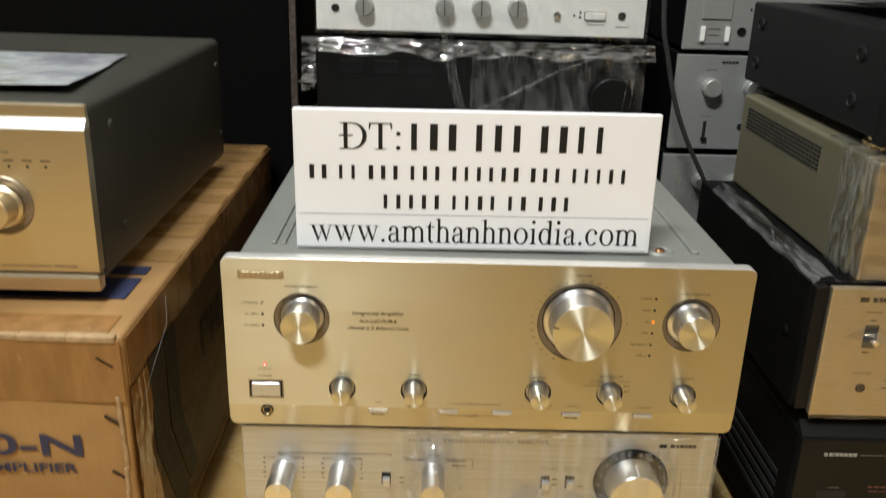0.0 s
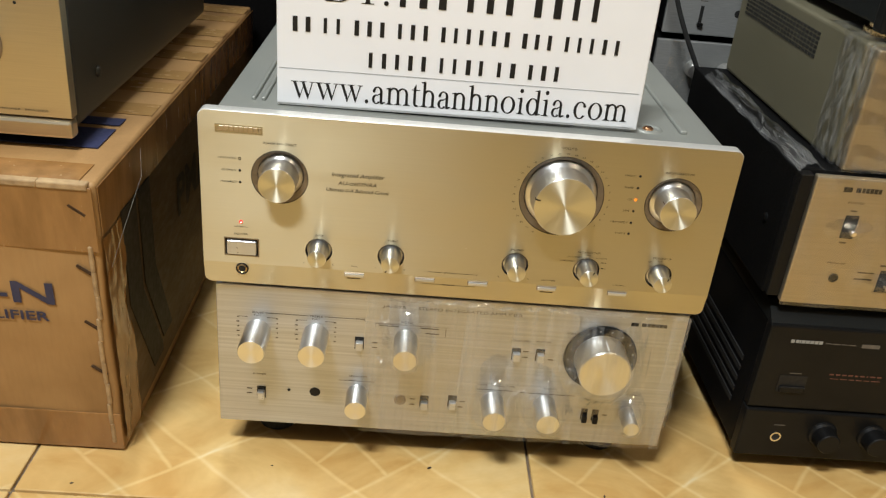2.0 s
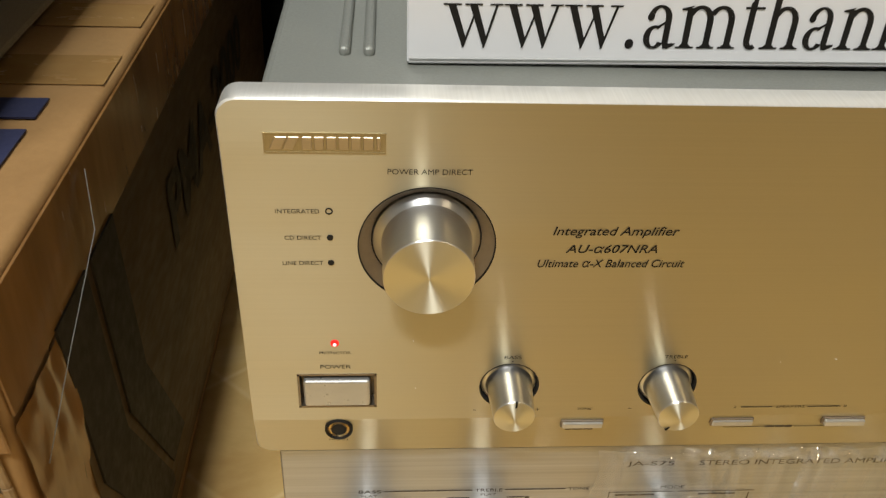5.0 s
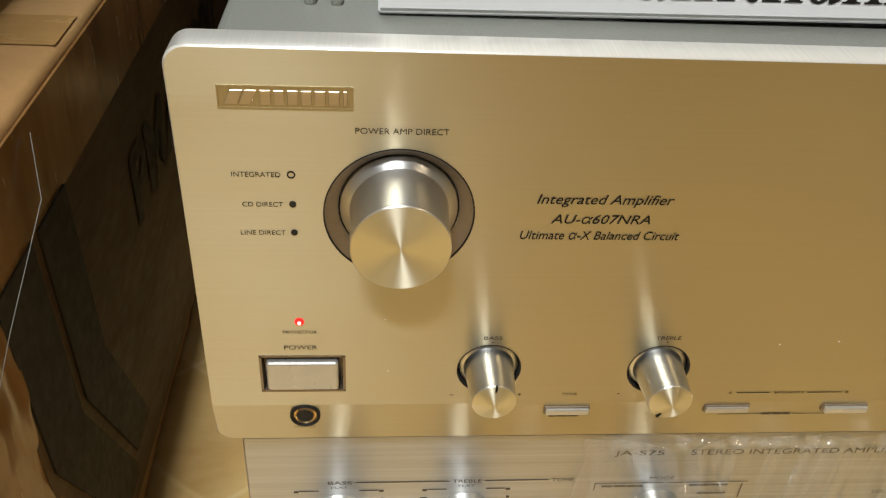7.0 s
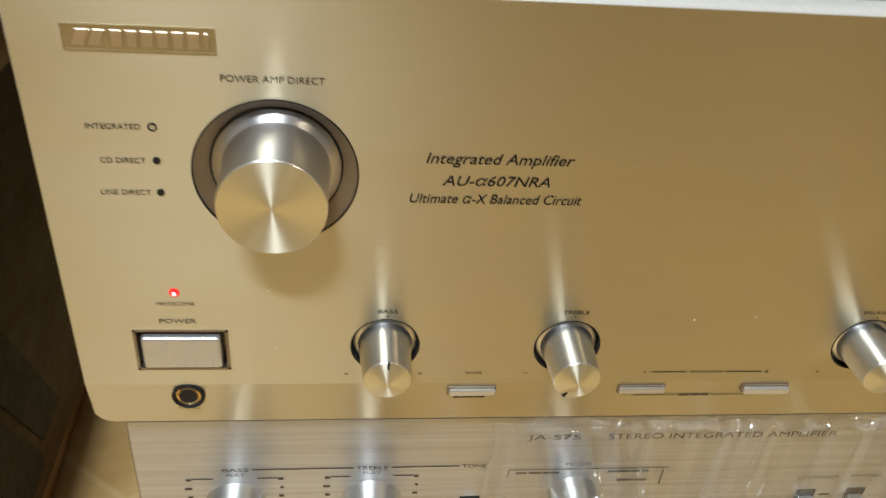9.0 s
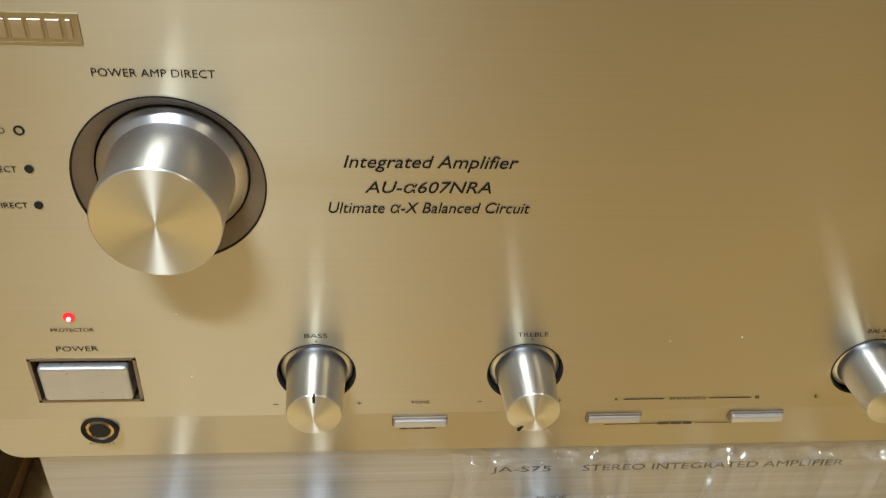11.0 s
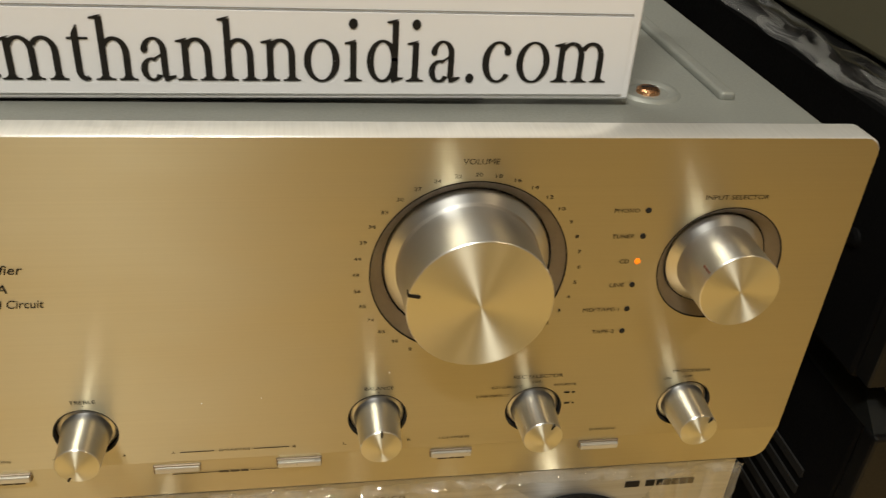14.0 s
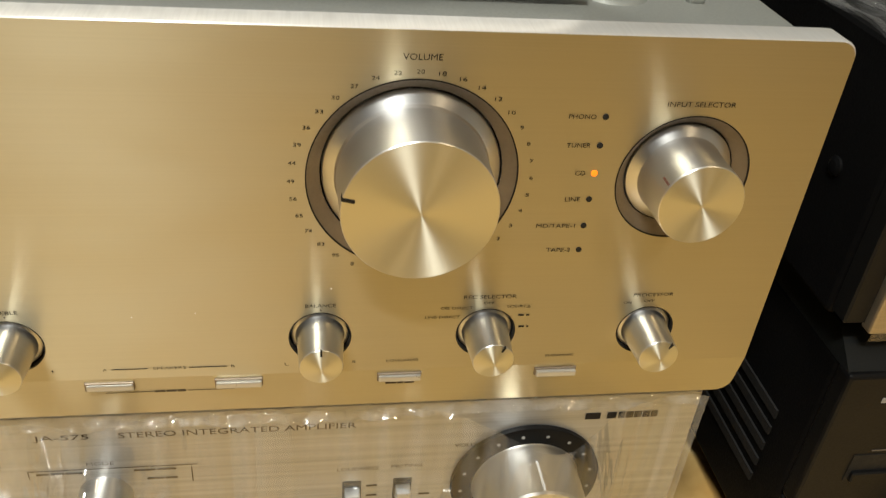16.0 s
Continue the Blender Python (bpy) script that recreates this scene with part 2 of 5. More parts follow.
def tile_material():
    m, nt, b = material("glazed_marbled_tile")
    tc = nt.nodes.new("ShaderNodeTexCoord")
    wob = noise_node(nt, 9.0, (1, 1, 1), 2.0)
    vm = nt.nodes.new("ShaderNodeMixRGB")
    vm.blend_type, vm.inputs["Fac"].default_value = "ADD", 0.012
    link(nt, tc.outputs["Object"], vm.inputs["Color1"])
    link(nt, wob.outputs["Color"], vm.inputs["Color2"])
    mp = nt.nodes.new("ShaderNodeMapping")
    mp.inputs["Rotation"].default_value = (0, 0, radians(41))
    link(nt, vm.outputs["Color"], mp.inputs["Vector"])
    br = nt.nodes.new("ShaderNodeTexBrick")
    br.inputs["Scale"].default_value = 1.0
    br.inputs["Mortar Size"].default_value, br.inputs["Mortar Smooth"].default_value = 0.0036, 1.0
    br.inputs["Brick Width"].default_value, br.inputs["Row Height"].default_value = 0.165, 0.078
    br.inputs["Color1"].default_value, br.inputs["Color2"].default_value = (0.30, 0.30, 0.30, 1), (0.62, 0.62, 0.62, 1)
    br.inputs["Mortar"].default_value = (0.88, 0.88, 0.88, 1)
    link(nt, mp.outputs["Vector"], br.inputs["Vector"])
    mp2 = nt.nodes.new("ShaderNodeMapping")
    mp2.inputs["Rotation"].default_value = (0, 0, radians(-38))
    mp2.inputs["Location"].default_value = (0.03, 0.05, 0)
    link(nt, vm.outputs["Color"], mp2.inputs["Vector"])
    br2 = nt.nodes.new("ShaderNodeTexBrick")
    br2.inputs["Scale"].default_value = 1.0
    br2.inputs["Mortar Size"].default_value, br2.inputs["Mortar Smooth"].default_value = 0.0036, 1.0
    br2.inputs["Brick Width"].default_value, br2.inputs["Row Height"].default_value = 0.34, 0.122
    br2.inputs["Color1"].default_value, br2.inputs["Color2"].default_value = (0.30, 0.30, 0.30, 1), (0.62, 0.62, 0.62, 1)
    br2.inputs["Mortar"].default_value = (0.9, 0.9, 0.9, 1)
    link(nt, mp2.outputs["Vector"], br2.inputs["Vector"])
    both = nt.nodes.new("ShaderNodeMixRGB")
    both.blend_type, both.inputs["Fac"].default_value = "MIX", 0.5
    link(nt, br.outputs["Color"], both.inputs["Color1"])
    link(nt, br2.outputs["Color"], both.inputs["Color2"])
    n = noise_node(nt, 7.0, (1, 1.5, 1), 6.0)
    n.inputs["Distortion"].default_value = 1.2
    fine = noise_node(nt, 45.0, (1, 1, 1), 3.0)
    sum_ = nt.nodes.new("ShaderNodeMixRGB")
    sum_.blend_type, sum_.inputs["Fac"].default_value = "MIX", 0.42
    link(nt, n.outputs["Fac"], sum_.inputs["Color1"])
    link(nt, both.outputs["Color"], sum_.inputs["Color2"])
    r = ramp(nt, sum_.outputs["Color"], [(0.36, (0.56, 0.33, 0.105)), (0.48, (0.68, 0.46, 0.18)), (0.60, (0.75, 0.56, 0.27)), (0.74, (0.80, 0.67, 0.41))])
    mix = nt.nodes.new("ShaderNodeMixRGB")
    mix.blend_type = "MULTIPLY"
    mix.inputs["Fac"].default_value = 0.35
    g = ramp(nt, fine.outputs["Fac"], [(0.3, (0.82, 0.78, 0.72)), (0.6, (1, 1, 1))])
    link(nt, r.outputs["Color"], mix.inputs["Color1"])
    link(nt, g.outputs["Color"], mix.inputs["Color2"])
    link(nt, mix.outputs["Color"], b.inputs["Base Color"])
    link(nt, span(nt, fine.outputs["Fac"], 0.30, 0.44, 0.3, 0.7).outputs["Result"], b.inputs["Roughness"])
    return m


TILE = tile_material()
GROUT = mottled("dirty_grout", (0.12, 0.09, 0.06), (0.24, 0.18, 0.12), 30, 0.85, bump_s=0.4)


# ---- building helpers ----
def finish(bm, name, mat, smooth=False):
    bmesh.ops.recalc_face_normals(bm, faces=bm.faces)
    me = bpy.data.meshes.new(name)
    for f in bm.faces:
        f.smooth = smooth
    bm.to_mesh(me)
    bm.free()
    me.materials.append(mat)
    return me


def part(name, bm, mat, parent, label="", m=None, smooth=False):
    """Links a bmesh as one mesh object under a thing or a part."""
    ob = new(name, finish(bm, name, mat, smooth))
    ob.parent = parent
    if m is not None:
        ob.matrix_basis = m
    return tagged(ob, label)


def thing(name, label, category, at=(0, 0, 0), group="", turn=0):
    ob = new(name)
    ob.matrix_basis = pose(*at, 0, 0, turn)
    return tagged(ob, label, category, group)


def block(x0, x1, y0, y1, z0, z1, bevel=0.0, segments=2, bm=None):
    own = bmesh.new()
    bmesh.ops.create_cube(own, size=1)
    for v in own.verts:
        v.co = Vector(((x0 + x1) / 2 + v.co.x * (x1 - x0), (y0 + y1) / 2 + v.co.y * (y1 - y0), (z0 + z1) / 2 + v.co.z * (z1 - z0)))
    if bevel:
        bmesh.ops.bevel(own, geom=own.edges[:], offset=bevel, segments=segments, affect="EDGES", profile=0.5)
    if bm is None:
        return own
    me = bpy.data.meshes.new("joined")
    own.to_mesh(me)
    own.free()
    bm.from_mesh(me)
    bpy.data.meshes.remove(me)
    return bm


def lathe(profile, seg=48):
    """A profile of (radius, height) turned about the local z axis."""
    bm = bmesh.new()
    rings = []
    for r, h in profile:
        if r < 1e-7:
            rings.append([bm.verts.new((0, 0, h))])
        else:
            rings.append([bm.verts.new((r * math.cos(2 * math.pi * i / seg), r * math.sin(2 * math.pi * i / seg), h)) for i in range(seg)])
    for a, b in zip(rings, rings[1:]):
        for i in range(seg):
            j = (i + 1) % seg
            if len(a) == 1:
                bm.faces.new((a[0], b[i], b[j]))
            elif len(b) == 1:
                bm.faces.new((a[i], a[j], b[0]))
            else:
                bm.faces.new((a[i], a[j], b[j], b[i]))
    return bm


def sharp(ob, angle=35):
    """Smooth shading that stays crisp over edges sharper than the angle."""
    me = ob.data
    bm = bmesh.new()
    bm.from_mesh(me)
    for f in bm.faces:
        f.smooth = True
    for e in bm.edges:
        if len(e.link_faces) == 2 and e.calc_face_angle(0) > radians(angle):
            e.smooth = False
    bm.to_mesh(me)
    bm.free()
    return ob




def facing(x, y, z, spin=0):
    """A pose on a front: local z looks out of the panel, local y up."""
    return pose(x, y, z, 90, 0, 0) @ pose(0, 0, 0, 0, 0, spin)


def plate(outline, holes, y, uv=True):
    """A flat face in the xz plane with holes in it."""
    bm = bmesh.new()
    for loop in [outline] + holes:
        vs = [bm.verts.new((x, y, z)) for x, z in loop]
        for a, b in zip(vs, vs[1:] + vs[:1]):
            bm.edges.new((a, b))
    bmesh.ops.triangle_fill(bm, use_beauty=True, use_dissolve=False, edges=bm.edges[:], normal=(0, -1, 0))
    return bm


def lay_uv(ob):
    """u runs up the panel and v along it, so that the tangent stands upright."""
    me = ob.data
    layer = me.uv_layers.new(name="UVMap")
    for lp in me.loops:
        co = me.vertices[lp.vertex_index].co
        layer.data[lp.index].uv = (co.z, co.x + co.y)


def circle(cx, cz, r, seg=56):
    return [(cx + r * math.cos(2 * math.pi * i / seg), cz + r * math.sin(2 * math.pi * i / seg)) for i in range(seg)]


def rect(x0, x1, z0, z1):
    return [(x0, z0), (x1, z0), (x1, z1), (x0, z1)]


def rounded(x0, x1, z0, z1, r, seg=6, corners=(1, 1, 1, 1)):
    """Corners: lower left, lower right, upper right, upper left."""
    pts = []
    for (cx, cz, a0), on in zip(((x0 + r, z0 + r, 180), (x1 - r, z0 + r, 270), (x1 - r, z1 - r, 0), (x0 + r, z1 - r, 90)), corners):
        if on:
            pts += [(cx + r * math.cos(radians(a0 + 90 * i / seg)), cz + r * math.sin(radians(a0 + 90 * i / seg))) for i in range(seg + 1)]
        else:
            pts.append((cx + (r if a0 in (270, 0) else -r), cz + (r if a0 in (0, 90) else -r)))
    return pts


def lettering(words, x, z, width, height, y, mat, parent, anchor="c", slant=0.0, bold=0.0, m=None, name="lettering", label=""):
    """Printed words fitted into a width and height on a front at depth y; z is their middle."""
    data = bpy.data.curves.new("text", "FONT")
    data.body, data.shear, data.offset, data.resolution_u = words, slant, bold, 3
    tmp = bpy.data.objects.new("text", data)
    scene.collection.objects.link(tmp)
    bpy.context.view_layer.update()
    me = bpy.data.meshes.new_from_object(tmp.evaluated_get(bpy.context.evaluated_depsgraph_get()))
    bpy.data.objects.remove(tmp)
    co = np.array([v.co for v in me.vertices])
    lo, hi = co.min(0), co.max(0)
    shift = {"c": 0.5, "l": 0.0, "r": 1.0}[anchor]
    for v in me.vertices:
        u = ((v.co.x - lo[0]) / (hi[0] - lo[0]) - shift) * width
        w = ((v.co.y - lo[1]) / (hi[1] - lo[1]) - 0.5) * height
        v.co = (u, w, 0)
    me.materials.clear()
    me.materials.append(mat)
    ob = new(name, me)
    ob.parent = parent
    ob.matrix_basis = (m if m is not None else Matrix()) @ pose(x, y, z, 90, 0, 0)
    return tagged(ob, label)


def bars(spans, z, height, y, mat, parent, x0=0.0, name="print_bar"):
    """Writing too small to read: plain bars, from (start, end) pairs along x."""
    for a, b in spans:
        part(name, block(x0 + a, x0 + b, y - 0.0001, y + 0.00005, z - height / 2, z + height / 2), mat, parent)


def words(a, b, n, seed=1):
    """n bars of uneven length between a and b."""
    rng = random.Random(seed)
    cuts = sorted([a, b] + [a + (b - a) * (i + rng.uniform(-0.25, 0.25)) / n for i in range(1, n)])
    gap = (b - a) * 0.035
    return [(p, q - gap) for p, q in zip(cuts, cuts[1:])]


def film_sheet(name, nu, nv, fn, parent, label="", mat=None):
    """A sheet of wrapping film through the points fn(u, v)."""
    bm = bmesh.new()
    g = [[bm.verts.new(fn(i / nu, j / nv)) for j in range(nv + 1)] for i in range(nu + 1)]
    for i in range(nu):
        for j in range(nv):
            bm.faces.new((g[i][j], g[i + 1][j], g[i + 1][j + 1], g[i][j + 1]))
    return part(name, bm, mat or FILM, parent, label or "clear crinkled wrapping film", smooth=True)


def tube(points, r, seg=10):
    bm = bmesh.new()
    rings = []
    for k, p in enumerate(points):
        d = (Vector(points[min(k + 1, len(points) - 1)]) - Vector(points[max(k - 1, 0)])).normalized()
        a = d.cross(Vector((0.31, 0.9, 0.2))).normalized()
        b = d.cross(a)
        rings.append([bm.verts.new(Vector(p) + (a * math.cos(2 * math.pi * i / seg) + b * math.sin(2 * math.pi * i / seg)) * r) for i in range(seg)])
    for p, q in zip(rings, rings[1:]):
        for i in range(seg):
            bm.faces.new((p[i], p[(i + 1) % seg], q[(i + 1) % seg], q[i]))
    bm.faces.new(rings[0])
    bm.faces.new(rings[-1])
    return bm


# ---- the room ----


def setting(name, bm, mat, label, category):
    ob = new(name, finish(bm, name, mat))
    return tagged(ob, label, category, kind="structure")


floor = setting("floor", block(-1.75, 1.75, -1.6, 1.25, -0.08, -0.004), GROUT, "dirty grout bed of the tiled floor", "floor")
setting("wall_north", block(-1.85, 1.85, 1.25, 1.35, -0.08, 2.55), DARK_WALL, "dark brown wall behind the stacks", "wall")
# unseen wall, added dark so that the metal panels mirror something dark
setting("wall_south", block(-1.85, 1.85, -1.7, -1.6, -0.08, 2.55), DARK_WALL, "unseen dark wall that darkens the panels' reflections", "wall")
setting("wall_west", block(-1.85, -1.75, -1.6, 1.25, -0.08, 2.55), WALL, "plain cream painted wall", "wall")
setting("wall_east", block(1.75, 1.85, -1.6, 1.25, -0.08, 2.55), WALL, "plain cream painted wall", "wall")
setting("ceiling", block(-1.85, 1.85, -1.7, 1.35, 2.555, 2.65), CEILING, "plain white painted ceiling", "ceiling")


# ---- the gold amplifier ----
ZB, ZS, ZT, PX = 0.1972, 0.2195, 0.3586, 0.2263   # panel foot, seam, top, half width


def knob_big(parent, x, z, hole, flange, r, length, mark=None):
    """A large turned knob in its dished well."""
    sunk = 0.0046
    length += 0.0024 + sunk
    k = part("knob", lathe([(flange, -0.002), (flange, 0.0034), (flange * 0.985, 0.0041), (r * 1.04, 0.0062), (r * 1.012, 0.0074), (r, length - 0.0003), (r - 0.0003, length)], 72),
             TURNED, parent, "turned nickel metal knob", facing(x, 0.0036 + sunk, z))
    sharp(k, 25)
    face = part("knob_face", lathe([(r - 0.0003, 0), (0.0, 0.0004)], 72), SPUN, k, "spun metal face", pose(0, 0, length))
    sharp(face)
    well = part("knob_well", lathe([(hole, 0.0), (hole - 0.0002, -0.0005), (flange * 1.02, -sunk)], 72), BRONZE, parent, "dished bronze ring round the knob", facing(x, 0, z))
    sharp(well, 40)
    part("knob_gap", lathe([(flange * 1.02, -sunk), (flange * 1.02, -0.0114), (flange * 0.5, -0.0114), (0, -0.0114)], 48), GAP, parent, "dark gap behind the knob", facing(x, 0, z))
    part("knob_rim", lathe([(hole + 0.0003, 0.00012), (hole - 0.0001, 0.00016), (hole - 0.0002, -0.0006)], 72), INK, parent, "thin dark rim", facing(x, 0, z))
    if mark:
        a, kind = mark
        bm = block(r * 0.84, r * 1.004, -0.0006, 0.0006, length - 0.0030, length + 0.0003) if kind == "notch" else block(r * 0.99, r * 1.006, -0.0004, 0.0004, length - 0.0062, length - 0.001)
        part("pointer", bm, INK if kind == "notch" else RED_INK, k, "engraved pointer line", pose(0, 0, 0, 0, 0, a))
    return k


def knob_small(parent, x, z, hole=0.0118, r0=0.0089, r1=0.0079, length=0.0182, notch=90):
    sunk = 0.0018
    length += 0.0018 + sunk
    k = part("knob", lathe([(0.0110, -0.002), (0.0110, 0.0022), (0.0106, 0.0030), (r0 + 0.0004, 0.0036), (r0, 0.0046), (r1, length - 0.0005), (r1 - 0.0002, length - 0.0002)], 48), TURNED, parent, "small tapered metal knob", facing(x, 0.0030 + sunk, z))
    sharp(k, 25)
    f = part("knob_face", lathe([(r1 - 0.0002, 0), (0, 0.0024)], 48), SPUN, k, "coned spun face", pose(0, 0, length - 0.0002))
    sharp(f)
    part("pointer", block(r1 * 0.70, r1 * 1.0, -0.00035, 0.00035, length - 0.0010, length + 0.0005), INK, k, "dark engraved pointer", pose(0, 0, 0, 0, 0, notch))
    part("knob_well", lathe([(hole, 0.0002), (hole - 0.0004, 0.0), (hole - 0.0005, -0.009), (0, -0.009)], 48), GAP, parent, "dark hole round the knob", facing(x, 0, z))
    return k


def slot_button(parent, x0, x1, z=0.2158, out=0.0016):
    part("button_slot", block(x0, x1, -0.0004, 0.003, z - 0.0022, z + 0.0020, 0.0003, 1), BRONZE, parent, "dark button slot")
    b = part("button", block(x0 + 0.0006, x1 - 0.0003, -0.0004 - out, 0.002, z - 0.0019, z + 0.0011, 0.0005, 2), NICKEL, parent, "slim metal push button")
    return b


def gold_amplifier():
    amp = thing("amplifier", "champagne gold integrated amplifier with large turned knobs", "amplifier")
    big = [(-0.1598, 0.3040, 0.0237), (0.0793, 0.3062, 0.0362), (0.1763, 0.3062, 0.0246)]
    small = [(-0.1256, 0.2372), (-0.0622, 0.2366), (0.0480, 0.2372), (0.1120, 0.2372), (0.1776, 0.2364)]
    r = 0.0065
    upper = rounded(-PX, PX, ZS, ZT, r, 8, (0, 0, 1, 1))
    holes = [circle(x, z, h, 72) for x, z, h in big] + [circle(x, z, 0.0118, 48) for x, z in small] + [rect(-0.2072, -0.1782, 0.2274, 0.2438)]
    bm = plate(upper, holes, 0.0)
    low = rounded(-PX, PX, ZB, ZS, r, 8, (1, 1, 0, 0))
    vs = [bm.verts.new((x, 0.0042 * (ZS - z) / (ZS - ZB), z)) for x, z in low]
    bm.faces.new(vs)
    panel = part("front_panel", bm, GOLD, amp, "champagne brushed aluminium front panel")
    lay_uv(panel)
    # the thick edge of the panel; the lamp's gleam is put into its pale colour
    outline = rounded(-PX, PX, ZB, ZT, r, 8)
    bm = bmesh.new()
    loops = []
    for d, inset in ((0.0, 0.0), (0.0007, -0.0005), (0.0119, -0.0005), (0.0125, 0.0005)):
        loop = []
        for x, z in outline:
            k = 0.0042 * max(0, ZS - z) / (ZS - ZB)
            sx = 1 if x > 0 else -1
            loop.append(bm.verts.new((x - sx * inset * (abs(x) > PX - r), (k if d < 0.001 else 0) + d, z + (-inset if z > ZT - r else inset if z < ZB + r else 0))))
        loops.append(loop)
    for a, b in zip(loops, loops[1:]):
        for i in range(len(a)):
            j = (i + 1) % len(a)
            bm.faces.new((a[i], a[j], b[j], b[i]))
    bm.faces.new(loops[-1])
    sharp(part("panel_edge", bm, GOLD_EDGE_LIT, amp, "satin panel edge, lamp sheen put into its pale colour"), 40)
    # case
    part("case", block(-0.2150, 0.2150, 0.0128, 0.400, 0.205, 0.3566, 0.003, 3), COVER, amp, "grey painted steel case")
    for x in (-0.2135, 0.2135):
        part("side_seam", block(x - 0.0022, x + 0.0022, 0.016, 0.3995, 0.3388, 0.3394), GAP, amp)
    for x in (-0.1885, -0.1800, 0.1850):
        w = 0.0020 if x < 0 else 0.0034
        part("top_rib", block(x - w, x + w, 0.040, 0.33, 0.3556, 0.3598, 0.0018, 3), COVER, amp, "pressed rib in the case top")
    sc = part("screw_dish", lathe([(0.0130, 0.0001), (0.0118, 0.0013), (0.0100, 0.0016), (0.0078, 0.0003)], 36), COVER, amp, "pressed dish round a screw", pose(0.1550, 0.0480, 0.3564))
    sharp(sc, 60)
    s = part("screw", lathe([(0.0048, 0.0), (0.0046, 0.0014), (0.0036, 0.0022), (0, 0.0025)], 24), COPPER, amp, "coppered case screw", pose(0.1550, 0.0480, 0.3564))
    part("screw_slot", block(-0.0028, 0.0028, -0.0005, 0.0005, 0.0023, 0.0027), GAP, s)
    for x in (-0.17, 0.17):
        for y in (0.07, 0.35):
            part("foot", lathe([(0.022, 0.0), (0.024, 0.002), (0.024, 0.0125), (0.022, 0.0140)], 28), RUBBER, amp, "round black foot", pose(x, y, 0.1914))
    # knobs
    knob_big(amp, *big[0][:2], 0.0237, 0.0190, 0.0153, 0.0195)
    knob_big(amp, *big[1][:2], 0.0362, 0.0310, 0.0258, 0.0235, (168, "notch"))
    knob_big(amp, *big[2][:2], 0.0246, 0.0198, 0.0153, 0.0195, (150, "red"))
    for (x, z), a in zip(small, (88, 270 - 30, 90, 62, 58)):
        knob_small(amp, x, z, notch=a)
    # power button in its recess
    well = bmesh.new()
    block(-0.2072, -0.1782, 0.006, 0.008, 0.2274, 0.2438, bm=well)
    block(-0.2079, -0.2070, -0.0003, 0.007, 0.2268, 0.2444, bm=well)
    block(-0.1784, -0.1775, -0.0003, 0.007, 0.2268, 0.2444, bm=well)
    block(-0.2079, -0.1775, -0.0003, 0.007, 0.2436, 0.2445, bm=well)
    block(-0.2079, -0.1775, -0.0003, 0.007, 0.2267, 0.2276, bm=well)
    part("button_recess", well, BRONZE, amp, "bronze recess of the power button")
    part("power_button", block(-0.2056, -0.1800, -0.0014, 0.006, 0.2281, 0.2418, 0.0012, 3), NICKEL, amp, "wide satin metal power button")
    # headphone jack
    j = part("headphone_jack", lathe([(0.0056, 0), (0.0056, 0.0012), (0.0050, 0.0016), (0.0043, 0.0010)], 36), INK, amp, "black ring of the headphone socket", facing(-0.1928, 0.0008, 0.2140))
    part("socket_sleeve", lathe([(0.0043, 0.0010), (0.0036, 0.0014), (0.0029, 0.0008), (0.0028, -0.004)], 36), BRASS, j)
    part("socket_hole", lathe([(0.0030, 0.0011), (0, 0.0009)], 24), GAP, j)
    for x0, x1, out in ((-0.1026, -0.0850, 0.0010), (-0.0398, -0.0218, 0.0006), (0.0078, 0.0260, 0.0014), (0.0704, 0.0881, 0.0010), (0.1348, 0.1523, 0.0014)):
        slot_button(amp, x0, x1, out=out)
    # lamps
    def dot(x, z, mat, rr=0.0011, name="indicator", label="small dark indicator hole"):
        part(name, lathe([(rr, 0), (rr, 0.0003), (0, 0.0005)], 20), mat, amp, label, facing(x, 0, z))
    for z in (0.3078, 0.2972):
        dot(-0.1930, z, GAP)
    part("indicator", lathe([(0.0013, 0), (0.0013, 0.0002), (0.0009, 0.0003), (0.0009, 0)], 20), INK, amp, "small ringed indicator", facing(-0.1930, 0, 0.3184))
    dot(-0.1930, 0.2600, RED_LED, 0.0016, "indicator_lamp", "glowing red indicator lamp")
    part("indicator_lamp", lathe([(0.0007, 0), (0.0006, 0.0009), (0, 0.0010)], 14), LED_CORE, amp, "pale glowing lamp core", facing(-0.1930, 0, 0.2597))
    for i, z in enumerate((0.3303, 0.3195, 0.3086, 0.2980, 0.2868, 0.2762)):
        if i == 2:
            dot(0.1430, z, AMBER_LED, 0.0012, "indicator_lamp", "glowing amber indicator lamp")
        else:
            dot(0.1430, z, GAP)
    # printing
    Y = -0.00018
    T = lambda s, x, z, w, h, a="c", sl=0.0, b=-0.004, mat=INK: lettering(s, x, z, w, h, Y, mat, amp, a, sl, b)
    T("POWER AMP DIRECT", -0.1596, 0.3338, 0.0279, 0.0020)
    T("INTEGRATED", -0.1962, 0.3184, 0.0146, 0.0017, "r")
    T("CD DIRECT", -0.1960, 0.3077, 0.0124, 0.0017, "r")
    T("LINE DIRECT", -0.1957, 0.2971, 0.0140, 0.0017, "r")
    T("PROTECTOR", -0.1930, 0.2553, 0.0117, 0.0013)
    T("POWER", -0.1930, 0.2482, 0.0116, 0.0019)
    T("PHONES", -0.1930, 0.2082, 0.0075, 0.0010, mat=BROWN_INK)
    T("Integrated Amplifier", -0.0942, 0.3102, 0.0445, 0.0048, "c", 0.25, 0.004)
    T("AU-\u03b1607NRA", -0.0947, 0.3032, 0.0328, 0.0035, "c", 0.25, 0.004)
